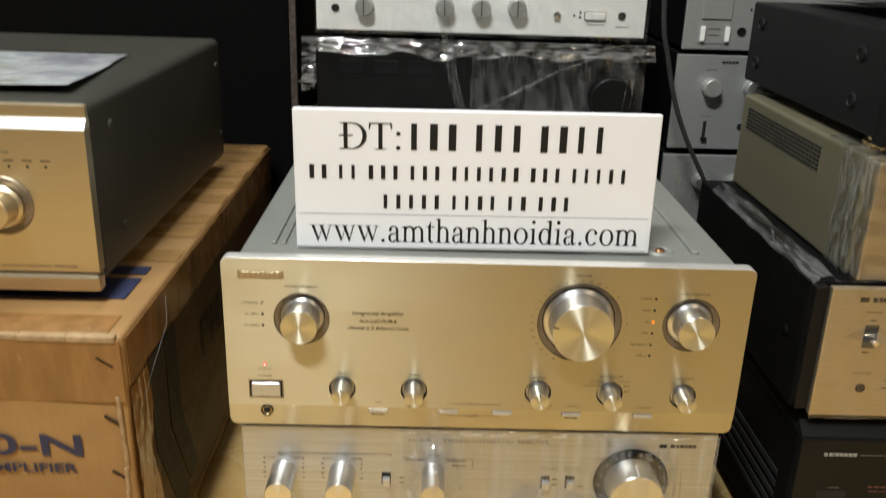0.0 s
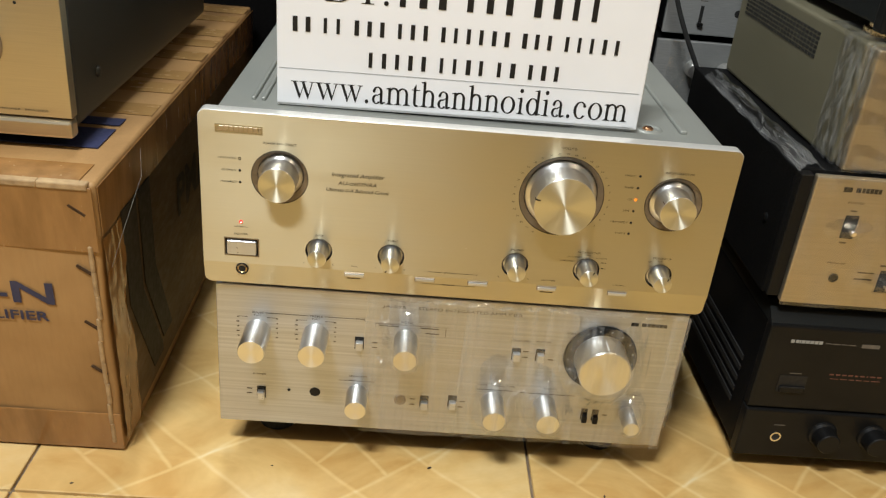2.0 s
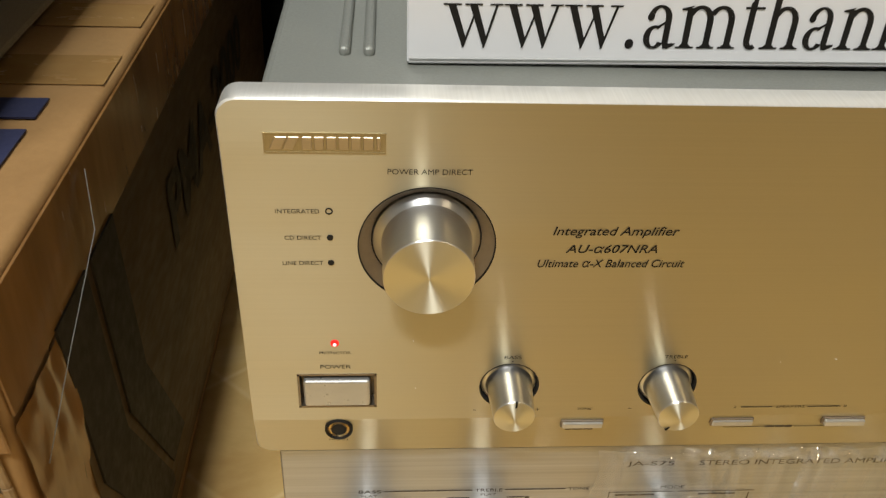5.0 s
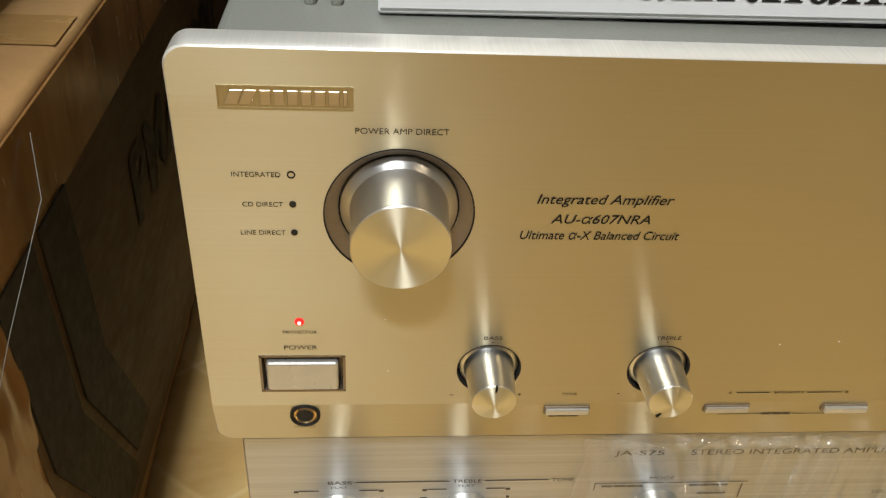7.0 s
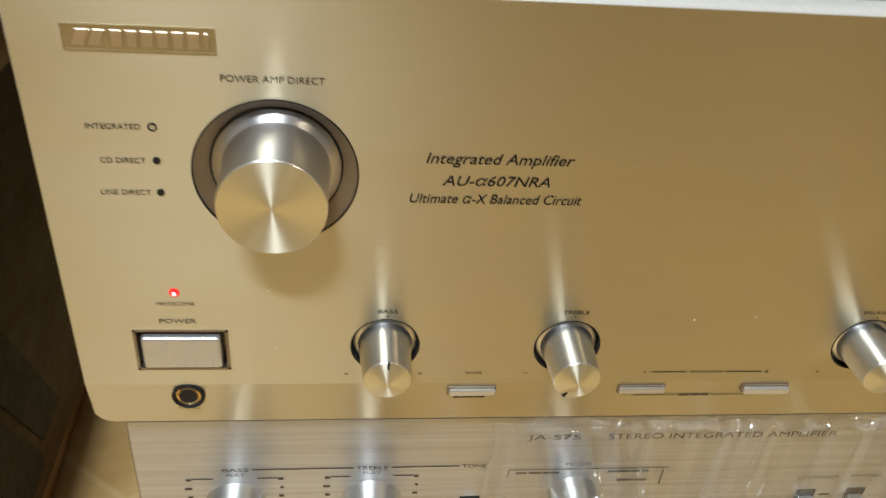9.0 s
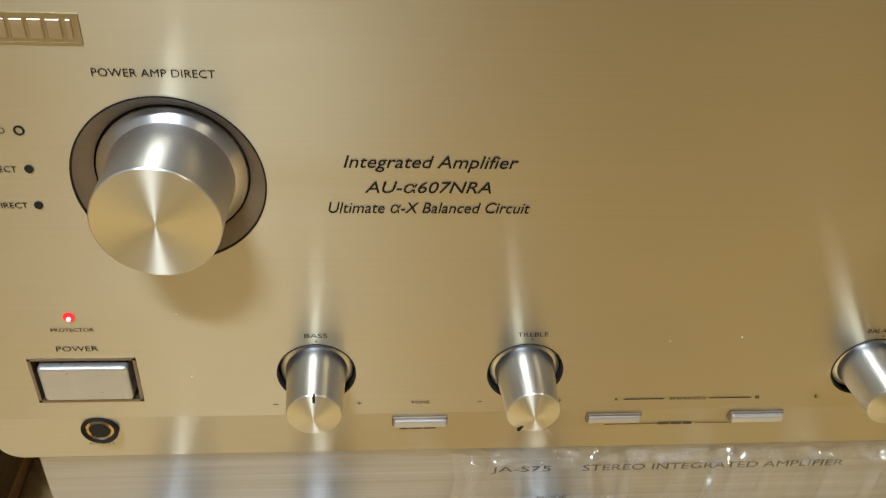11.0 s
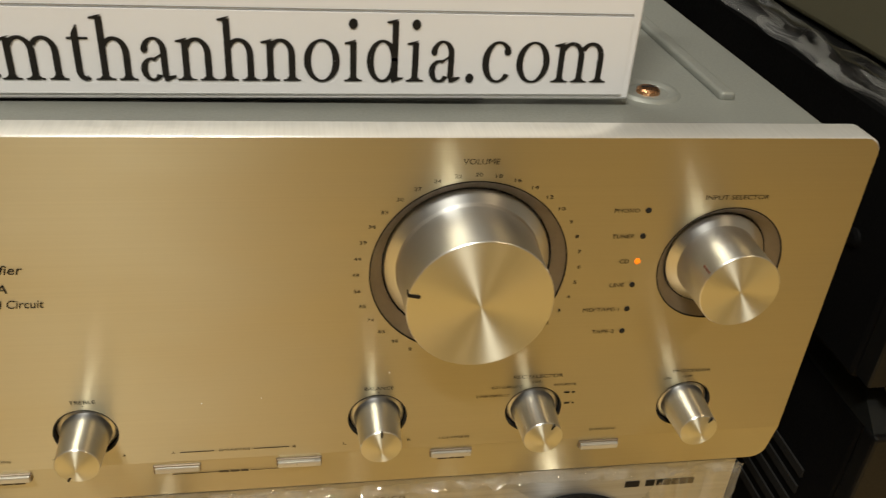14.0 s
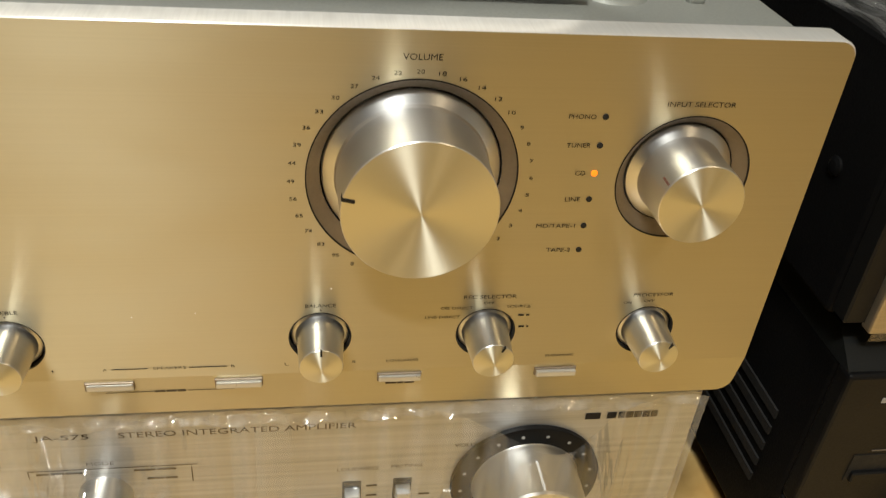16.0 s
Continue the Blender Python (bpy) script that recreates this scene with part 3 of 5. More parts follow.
    T("Ultimate \u03b1-X Balanced Circuit", -0.0940, 0.2969, 0.0530, 0.0034, "c", 0.22, 0.004)
    for x in (-0.1253, -0.0615, 0.0482):
        part("print_dot", lathe([(0.0003, 0), (0, 0.0001)], 10), INK, amp, "", facing(x, Y, 0.2503))
    T("BASS", -0.1253, 0.2524, 0.0066, 0.0016)
    T("TREBLE", -0.0615, 0.2522, 0.0092, 0.0016)
    T("BALANCE", 0.0482, 0.2524, 0.0113, 0.0016)
    for x, s in ((-0.1385, "-"), (-0.1130, "+"), (-0.0752, "-"), (-0.0498, "+"), (0.0352, "L"), (0.0612, "R")):
        T(s, x, 0.2243, 0.0014, 0.0003 if s == "-" else 0.0014)
    T("TONE", -0.0940, 0.2243, 0.0060, 0.0012)
    T("A", -0.0315, 0.2243, 0.0013, 0.0013)
    T("B", 0.0151, 0.2243, 0.0012, 0.0013)
    T("SPEAKERS", -0.0082, 0.2243, 0.0120, 0.0012)
    bars([(-0.0290, -0.0160), (-0.0010, 0.0130)], 0.2243, 0.00022, Y, INK, amp)
    bars([(-0.033, -0.0150), (-0.0025, 0.0150)], 0.2112, 0.0002, 0.0013, BROWN_INK, amp)
    for x in (-0.094, -0.009, 0.080, 0.144):
        if x != 0.144:
            bars(words(x - 0.006, x + 0.006, 3, int(x * 1000) + 300), 0.2112, 0.0009, 0.0013, BROWN_INK, amp)
    T("LOUDNESS", 0.0800, 0.2243, 0.0125, 0.0012)
    T("SUBSONIC", 0.1440, 0.2243, 0.0118, 0.0012)
    T("VOLUME", 0.0797, 0.3500, 0.0126, 0.0021)
    T("INPUT SELECTOR", 0.1763, 0.3353, 0.0247, 0.0018)
    T("REC SELECTOR", 0.1120, 0.2549, 0.0205, 0.0017)
    T("PROCESSOR", 0.1775, 0.2543, 0.0165, 0.0015)
    T("ON", 0.1675, 0.2506, 0.0032, 0.0012)
    T("OFF", 0.1763, 0.2513, 0.0042, 0.0012)
    T("CD DIRECT", 0.1058, 0.2498, 0.0125, 0.0012, "r")
    T("LINE DIRECT", 0.1010, 0.2455, 0.0135, 0.0012, "r")
    T("OFF", 0.1118, 0.2520, 0.0042, 0.0011)
    T("SOURCE", 0.1190, 0.2500, 0.0095, 0.0012, "l")
    bars([(0, 0.0022), (0.0032, 0.0044)], 0.2457, 0.0007, Y, INK, amp, 0.1240)
    bars([(0, 0.0022), (0.0032, 0.0040)], 0.2400, 0.0007, Y, INK, amp, 0.1248)
    for s, z, w in (("PHONO", 0.3303, 0.0095), ("TUNER", 0.3195, 0.0085), ("CD", 0.3086, 0.0037), ("LINE", 0.2980, 0.0056), ("MD/TAPE-1", 0.2868, 0.0145), ("TAPE-2", 0.2762, 0.0092)):
        T(s, 0.1397, z, w, 0.0017, "r")
    scale = ["\u221e", "95", "83", "74", "65", "56", "49", "44", "39", "36", "33", "30", "27", "24", "22", "20", "18", "16", "14", "12", "10", "9", "8", "7", "6", "5", "4", "3", "2"]
    for i, s in enumerate(scale):
        a = radians(241 - 151 * i / 15) if i <= 15 else radians(90 - 128 * (i - 15) / 13)
        T(s, 0.0793 + 0.0412 * math.cos(a), 0.3057 + 0.0394 * math.sin(a), 0.00125 * len(s), 0.0014)
    # embossed maker's plate as plain shapes
    part("maker_plate", block(-0.2125, -0.1742, -0.0001, 0.001, 0.3406, 0.3474), PLATE, amp, "sunken maker's plate without lettering")
    for x0, x1, z0, z1 in ((-0.2127, -0.1740, 0.3472, 0.3476), (-0.2127, -0.1740, 0.3404, 0.3408), (-0.2127, -0.2123, 0.3408, 0.3472), (-0.1744, -0.1740, 0.3408, 0.3472)):
        part("plate_rim", block(x0, x1, -0.0003, 0.0005, z0, z1), PLATE, amp)
    for a, b in ((-0.2100, -0.2062), (-0.2058, -0.2024), (-0.2006, -0.1975), (-0.1967, -0.1937), (-0.1929, -0.1898), (-0.1890, -0.1859), (-0.1851, -0.1820), (-0.1812, -0.1780), (-0.1770, -0.1757)):
        bm = block(a, b, -0.0005, 0.0, 0.3417, 0.3463, 0.0002, 1)
        if a < -0.202:
            for v in bm.verts:
                v.co.x += (v.co.z - 0.344) * 0.45
        part("maker_mark", bm, BEIGE, amp)
    return amp


amp_main = gold_amplifier()
_rng = random.Random(11)
speck = finish(lathe([(0.00028, 0), (0.0002, 0.0002), (0, 0.00025)], 8), "dust_speck", PAPER)
for _ in range(7):
    o = new("dust_speck", speck)
    o.parent = amp_main
    o.matrix_basis = facing(_rng.uniform(-0.20, 0.20), 0.0, _rng.uniform(0.222, 0.27))


# ---- the sign on it ----
def oval(cx, cz, rx, rz, tx, tz, a0=0, a1=360):
    """A curved stroke, thick at its sides and thin above and below, as quads in parts of an em."""
    n = max(4, int((a1 - a0) / 10))
    turn = [radians(a0 + (a1 - a0) * i / n) for i in range(n + 1)]
    out = [(cx + rx * math.cos(a), cz + rz * math.sin(a)) for a in turn]
    inn = [(cx + (rx - tx) * math.cos(a), cz + (rz - tz) * math.sin(a)) for a in turn]
    return [[out[i], out[i + 1], inn[i + 1], inn[i]] for i in range(n)]


def disc(cx, cz, r):
    return [[(cx + r * math.cos(radians(20 * i)), cz + r * math.sin(radians(20 * i))) for i in range(18)]]


def foot(cx, w=0.225, z=0.0):
    """A flat serif with its small brackets."""
    up = 1 if z < 0.3 else -1
    return [rect(cx - w / 2, cx + w / 2, min(z, z + 0.019 * up), max(z, z + 0.019 * up)), [(cx - 0.075, z + 0.019 * up), (cx + 0.075, z + 0.019 * up), (cx + 0.040, z + 0.05 * up), (cx - 0.040, z + 0.05 * up)]]


def stem(x, z0, z1, flag=True, w=0.080):
    lead = [[(x - 0.068, z1 - 0.046), (x, z1 - 0.052), (x + w, z1), (x + w * 0.8, z1), (x - 0.068, z1 - 0.030)]] if flag else []
    return [rect(x, x + w, z0, z1 - (0.022 if flag else 0))] + lead


def arch(x):
    return oval(x, 0.290, 0.172, 0.170, 0.080, 0.040, 0, 150) + [rect(x + 0.092, x + 0.172, 0, 0.292)] + foot(x + 0.132, 0.215)


# advance and strokes of each letter, in parts of an em
GLYPHS = {
    "o": (0.500, oval(0.250, 0.225, 0.221, 0.235, 0.088, 0.026)),
    "n": (0.500, stem(0.083, 0, 0.455) + foot(0.123) + arch(0.253)),
    "h": (0.500, stem(0.083, 0, 0.683) + foot(0.123) + arch(0.253)),
    "m": (0.778, stem(0.083, 0, 0.455) + foot(0.123) + arch(0.253) + arch(0.516)),
    "i": (0.278, stem(0.097, 0, 0.455) + foot(0.137) + disc(0.135, 0.625, 0.056)),
    "d": (0.500, oval(0.224, 0.225, 0.197, 0.235, 0.088, 0.030) + stem(0.338, 0.03, 0.683) + [[(0.338, -0.01), (0.36, -0.01), (0.491, 0.030), (0.491, 0.046), (0.418, 0.046), (0.338, 0.09)]]),
    "a": (0.444, oval(0.205, 0.315, 0.150, 0.145, 0.078, 0.030, 0, 170) + [rect(0.277, 0.355, 0.055, 0.318)] + oval(0.172, 0.118, 0.135, 0.128, 0.080, 0.030, 60, 330)
          + [[(0.17, 0.225), (0.277, 0.285), (0.277, 0.255), (0.20, 0.212)], [(0.277, 0.075), (0.300, -0.004), (0.345, -0.010), (0.442, 0.035), (0.442, 0.058), (0.355, 0.050)]] + disc(0.097, 0.335, 0.042)),
    "t": (0.278, [[(0.070, 0.10), (0.150, 0.10), (0.150, 0.579), (0.135, 0.579), (0.070, 0.480)], rect(0.013, 0.255, 0.424, 0.450)] + oval(0.178, 0.100, 0.108, 0.110, 0.080, 0.050, 180, 305)),
    "c": (0.444, oval(0.232, 0.225, 0.207, 0.235, 0.090, 0.028, 42, 322) + disc(0.350, 0.345, 0.046)),
    ".": (0.250, disc(0.125, 0.042, 0.054)),
    ":": (0.278, disc(0.139, 0.046, 0.056) + disc(0.139, 0.400, 0.056)),
    "w": (0.722, [[(0.060, 0.445), (0.152, 0.445), (0.290, 0.075), (0.248, -0.014)], [(0.237, -0.014), (0.262, -0.014), (0.396, 0.350), (0.372, 0.352)],
                  [(0.315, 0.445), (0.407, 0.445), (0.542, 0.075), (0.500, -0.014)], [(0.489, -0.014), (0.514, -0.014), (0.664, 0.445), (0.632, 0.445)]]
          + [rect(0.008, 0.220, 0.432, 0.450), rect(0.262, 0.470, 0.432, 0.450), rect(0.560, 0.712, 0.432, 0.450)]),
    "\u0110": (0.722, [rect(0.110, 0.212, 0, 0.662), rect(0.016, 0.345, 0, 0.024), rect(0.016, 0.345, 0.638, 0.662), rect(0.000, 0.345, 0.325, 0.357)] + oval(0.330, 0.331, 0.358, 0.331, 0.108, 0.030, -90, 90)),
    "T": (0.611, [rect(0.255, 0.357, 0, 0.662), rect(0.022, 0.590, 0.634, 0.662), [(0.017, 0.495), (0.038, 0.495), (0.075, 0.640), (0.022, 0.640)], [(0.574, 0.495), (0.595, 0.495), (0.590, 0.640), (0.537, 0.640)]] + foot(0.306, 0.300)),
}


def serif_line(text, x, z, em, tall, y, parent):
    """A line of large serif letters on a standing sheet, each letter a print of its own."""
    for ch in text:
        adv, strokes = GLYPHS[ch]
        bm = bmesh.new()
        for i, loop in enumerate(strokes):
            bm.faces.new([bm.verts.new((x + u * em, y - 0.000004 * (i % 12), z + w * tall)) for u, w in loop])
        part("lettering", bm, INK, parent)
        x += adv * em


def sign():
    s = thing("sign", "white paper sign with large black writing standing on the amplifier", "sign", (-0.0140, 0.0320, 0.3568))
    s.matrix_basis = s.matrix_basis @ pose(0, 0, 0.0013, 0, -0.45, 0)
    part("card", block(-0.1530, 0.1545, 0.0, 0.008, 0.0005, 0.1225, 0.0008, 1), PAPER, s, "white paper over a stiff card")
    m = Matrix()
    part("lower_strip", block(-0.1525, 0.1510, -0.0008, -0.0001, 0.0028, 0.0315), PAPER, s, "pasted paper strip", m)
    part("foot_strip", block(-0.075, 0.10, 0.001, 0.010, 0.0, 0.0022), GAP, s, "dark strip under the card")
    Y = -0.0011
    part("crease", block(-0.151, 0.151, -0.0004, -0.00005, 0.0321, 0.0325), PALE_INK, s, "", m)
    serif_line("www.amthanhnoidia.com", -0.1414, 0.0075, 0.2848 / 10.29, 0.0325, Y, s)
    serif_line("\u0110T:", -0.1145, 0.0893, 0.0335, 0.0340, Y + 0.0007, s)
    # number and address lines as plain bars
    def row(x0, groups, z, h, w, gap, seed):
        rng = random.Random(seed)
        x, spans = x0, []
        for n in groups:
            for _ in range(n):
                spans.append((x, x + w * rng.uniform(0.34, 0.52)))
                x += w + gap
            x += w * 0.55
        bars(spans, z, h, Y + 0.0007, INK, s)
    row(-0.0545, (3, 3, 4), 0.1005, 0.0225, 0.0130, 0.0027, 1)
    row(-0.1400, (2, 2, 3, 3, 6, 3, 5), 0.0695, 0.0122, 0.0076, 0.0028, 2)
    row(-0.0775, (5, 4, 2, 3), 0.0440, 0.0125, 0.0079, 0.0030, 3)
    return s


sign()


# ---- the silver amplifier under it ----
def drum_knob(parent, x, z, r, length, y):
    k = part("knob", lathe([(r * 1.02, 0), (r, 0.001), (r * 0.98, length - 0.001), (r * 0.94, length)], 40), TURNED, parent, "silver drum knob", facing(x, y, z))
    sharp(k, 30)
    sharp(part("knob_face", lathe([(r * 0.94, 0), (0, 0.0002)], 40), SPUN_SILVER, k, "flat champagne face", pose(0, 0, length)))
    part("pointer", block(-0.0005, 0.0005, r * 0.96, r * 1.0, length * 0.35, length - 0.001), PAPER, k, "white pointer line")
    return k


def lever_switch(parent, x, z, y, up=True, w=0.0085, h=0.0135, mat=None):
    part("switch_slot", block(x - w / 2, x + w / 2, y - 0.0003, y + 0.002, z - h / 2, z + h / 2), GAP, parent, "dark switch slot")
    zz = z - h * 0.08 if up else z - h * 0.2
    part("switch", block(x - w * 0.38, x + w * 0.42, y - 0.006, y, zz - h * 0.33, zz + h * 0.30, 0.0008, 2), mat or NICKEL, parent, "small lever switch")


def silver_amplifier():
    amp = thing("amplifier", "silver stereo integrated amplifier wrapped in clear film on the floor", "amplifier")
    Y, X0, X1, Z0, Z1 = 0.0095, -0.2190, 0.2190, 0.037, 0.1915
    p = part("front_panel", block(X0, X1, Y, Y + 0.006, Z0, Z1, 0.0006, 1), SILVER, amp, "horizontally brushed silver panel")
    lay_uv(p)
    part("case", block(-0.205, 0.205, Y + 0.006, 0.37, 0.038, 0.1912, 0.002, 2), BLACK_PAINT, amp, "black steel case")
    for x in (-0.17, 0.17):
        for y in (0.06, 0.33):
            part("foot", lathe([(0.017, 0), (0.019, 0.002), (0.019, 0.0385)], 24), RUBBER, amp, "round rubber foot", pose(x, y, 0))
    y = Y
    for x, z, r, l in ((-0.1815, 0.1430, 0.0124, 0.036), (-0.1275, 0.1430, 0.0124, 0.036), (-0.0430, 0.1440, 0.0112, 0.035), (-0.0860, 0.0785, 0.0105, 0.0275),
                       (0.0460, 0.0795, 0.0112, 0.032), (0.0975, 0.0800, 0.0112, 0.032), (0.1800, 0.0760, 0.0078, 0.026)):
        drum_knob(amp, x, z, r, l, y)
    # volume knob on its dark dial
    dial = part("dial", lathe([(0.0352, 0), (0.0350, 0.0022), (0.0335, 0.003), (0.018, 0.003)], 64), BLACK, amp, "dark volume dial with pale dots", facing(0.1430, y, 0.1395))
    sharp(dial, 30)
    for i in range(15):
        a = radians(250 - 21.5 * i)
        part("dial_mark", lathe([(0.0009, 0), (0, 0.0002)], 10), PALE_INK, dial, "", pose(0.0308 * math.cos(a), 0.0308 * math.sin(a), 0.003))
    drum_knob(amp, 0.1425, 0.1405, 0.0248, 0.027, y - 0.003)
    for x, z, up in ((-0.0865, 0.1375, True), (-0.1785, 0.0735, True), (0.0625, 0.1370, True), (0.0855, 0.1375, True), (-0.0205, 0.0745, False), (0.0070, 0.0770, False), (0.1385, 0.0715, False), (0.1495, 0.0710, False)):
        lever_switch(amp, x, z, y, up, 0.0065 if z < 0.072 else 0.0085, mat=BLACK if x > 0.13 else NICKEL)
    part("socket", lathe([(0.0052, 0.0003), (0.0046, 0.0007), (0.0044, 0.0003), (0, 0.0003)], 28), GAP, amp, "dark headphone socket", facing(-0.1270, y, 0.0775))
    part("indicator", lathe([(0.0016, 0.0003), (0, 0.0004)], 16), GAP, amp, "tiny dark indicator", facing(-0.1520, y, 0.0780))
    part("socket", lathe([(0.0062, 0.0004), (0.0055, 0.001), (0.0045, 0.0004), (0, 0.0004)], 8), BRONZE, amp, "round tape socket", facing(-0.0440, y, 0.0745))
    P = Y - 0.0002
    T = lambda s, x, z, w, h, a="c", b=0.0: lettering(s, x, z, w, h, P, BROWN_INK, amp, a, 0.0, b)
    T("JA-S75", -0.0560, 0.1793, 0.0215, 0.0037)
    T("STEREO INTEGRATED AMPLIFIER", 0.0150, 0.1797, 0.0975, 0.0032)
    T("BASS", -0.1810, 0.1635, 0.0100, 0.0021)
    T("TREBLE", -0.1275, 0.1635, 0.0125, 0.0021)
    T("TONE", -0.0865, 0.1635, 0.0098, 0.0021)
    bars([(-0.1745, -0.1350), (-0.1200, -0.0925)], 0.1636, 0.0004, P, BROWN_INK, amp)
    T("FLAT", -0.1812, 0.1605, 0.0070, 0.0014)
    T("FLAT", -0.1275, 0.1605, 0.0070, 0.0014)
    for cx in (-0.1815, -0.1275):
        for sx in (-1, 1):
            bars([(cx + sx * 0.0125 - 0.004, cx + sx * 0.0125 + 0.004)], 0.1585, 0.0004, P, BROWN_INK, amp)
            for k in range(5):
                bars([(cx + sx * (0.0178 + 0.0008 * (k % 2)) - 0.0010, cx + sx * 0.0178 + 0.0010)], 0.1580 - 0.0052 * k, 0.0011, P, BROWN_INK, amp)
    T("MODE", -0.0430, 0.1635, 0.0110, 0.0021)
    bars([(-0.0720, -0.0420), (-0.0400, -0.004)], 0.1605, 0.0003, P, BROWN_INK, amp)
    bars(words(-0.069, -0.050, 3, 4) + words(-0.03, -0.012, 2, 5), 0.1585, 0.0010, P, BROWN_INK, amp)
    bars([(-0.0722, -0.0718)], 0.1583, 0.0044, P, BROWN_INK, amp)
    bars([(-0.0065, -0.0060)], 0.1545, 0.0090, P, BROWN_INK, amp)
    bars(words(-0.025, -0.012, 2, 6), 0.1530, 0.0010, P, BROWN_INK, amp)
    T("POWER", -0.1800, 0.0945, 0.0125, 0.0020)
    T("SPEAKERS", -0.0860, 0.0990, 0.0170, 0.0020)
    T("LOUDNESS", 0.0650, 0.1520, 0.0185, 0.0021)
    T("MUTING", 0.0870, 0.1525, 0.0140, 0.0021)
    T("VOLUME", 0.1150, 0.1640, 0.0145, 0.0021)
    T("SOURCE", 0.1010, 0.0990, 0.0130, 0.0019)
    T("BALANCE", 0.1830, 0.0985, 0.0150, 0.0018)
    T("TAPE - MONITOR", 0.0480, 0.0985, 0.0380, 0.0019)
    bars(words(0.072, 0.128, 6, 7), 0.0925, 0.0008, P, BROWN_INK, amp)
    bars(words(0.030, 0.066, 4, 8), 0.0935, 0.0007, P, BROWN_INK, amp)
    bars(words(-0.104, -0.068, 4, 9), 0.0935, 0.0005, P, BROWN_INK, amp)
    for x, z in ((-0.0720, 0.1390), (-0.0720, 0.1335), (0.0715, 0.1405), (0.0715, 0.1340), (0.0960, 0.1330), (-0.1900, 0.0770), (-0.1900, 0.0715), (-0.0320, 0.0765), (-0.0320, 0.0700), (0.0170, 0.0770), (0.0155, 0.0705), (0.159, 0.072)):
        bars([(x - 0.0025, x + 0.0025)], z, 0.0011, P, BROWN_INK, amp)
    # maker's mark as plain shapes
    for a, b in ((0.1660, 0.1730), (0.1762, 0.1805), (0.1815, 0.1845), (0.1850, 0.1885), (0.1890, 0.1925), (0.1930, 0.1965), (0.1970, 0.2000)):
        part("maker_mark", block(a, b, P - 0.0001, P + 0.0001, 0.1768, 0.1805), INK, amp)
    # clear film drawn over the front and gathered at the side
    humps = [(-0.043, 0.144, 0.0135, 0.037), (0.046, 0.0795, 0.0135, 0.034), (0.0975, 0.080, 0.0135, 0.034), (0.180, 0.076, 0.010, 0.028), (0.143, 0.1405, 0.027, 0.033)]

    def sheet(u, v):
        x, z = -0.082 + 0.302 * u + 0.006 * noise.noise((v * 6, 3, 3)) * (1 - u), 0.0355 + 0.1562 * v
        h = 0.0030 + 0.0020 * noise.noise((x * 70, z * 7, 0.3)) + 0.0012 * noise.noise((x * 230, z * 9, 2.0))
        for cx, cz, r, l in humps:
            dx, dz = (x - cx) / r, (z - cz) / r
            d = math.hypot(dx * 0.85, dz * (0.42 if dz > 0 else 0.75))
            k = 1 if d < 0.8 else math.exp(-2.0 * (d - 0.8))
            h = max(h, l * k + 0.0011 * noise.noise((x * 240, z * 14, 5.0)))
        return (x, Y - h, z)

    film_sheet("film", 240, 60, sheet, amp, mat=DRAPED_FILM)

    def rim(u, v):
        x = -0.075 + 0.292 * u
        w = 0.35 + 0.65 * abs(noise.noise((x * 35, 4.0, 1.0)))
        return (x, Y + 0.004 - 0.0105 * v + 0.0022 * noise.noise((x * 190, v * 3, 2.0)), 0.1925 - 0.0065 * w * v * v + 0.0018 * noise.noise((x * 240, v * 4, 8.0)))

    film_sheet("film_fold", 220, 8, rim, amp, mat=FOLDED_FILM)

    def bunch(u, v):
        a = 0.019 * (0.4 + 0.6 * v) * (1 - 0.55 * v * v)
        x = 0.2185 + 0.020 * v * (0.7 + 0.3 * math.sin(9 * u)) * (0.35 + 0.65 * u)
        return (x + 0.003 * noise.noise((u * 9, v * 9, 1)), Y + 0.002 + 0.05 * u * v + 0.006 * noise.noise((u * 14, v * 14, 4)), 0.060 + 0.126 * u + 0.003 * noise.noise((u * 11, v * 7, 9)))

    film_sheet("film_gather", 40, 12, bunch, amp, mat=FOLDED_FILM)
    return amp


silver_amplifier()


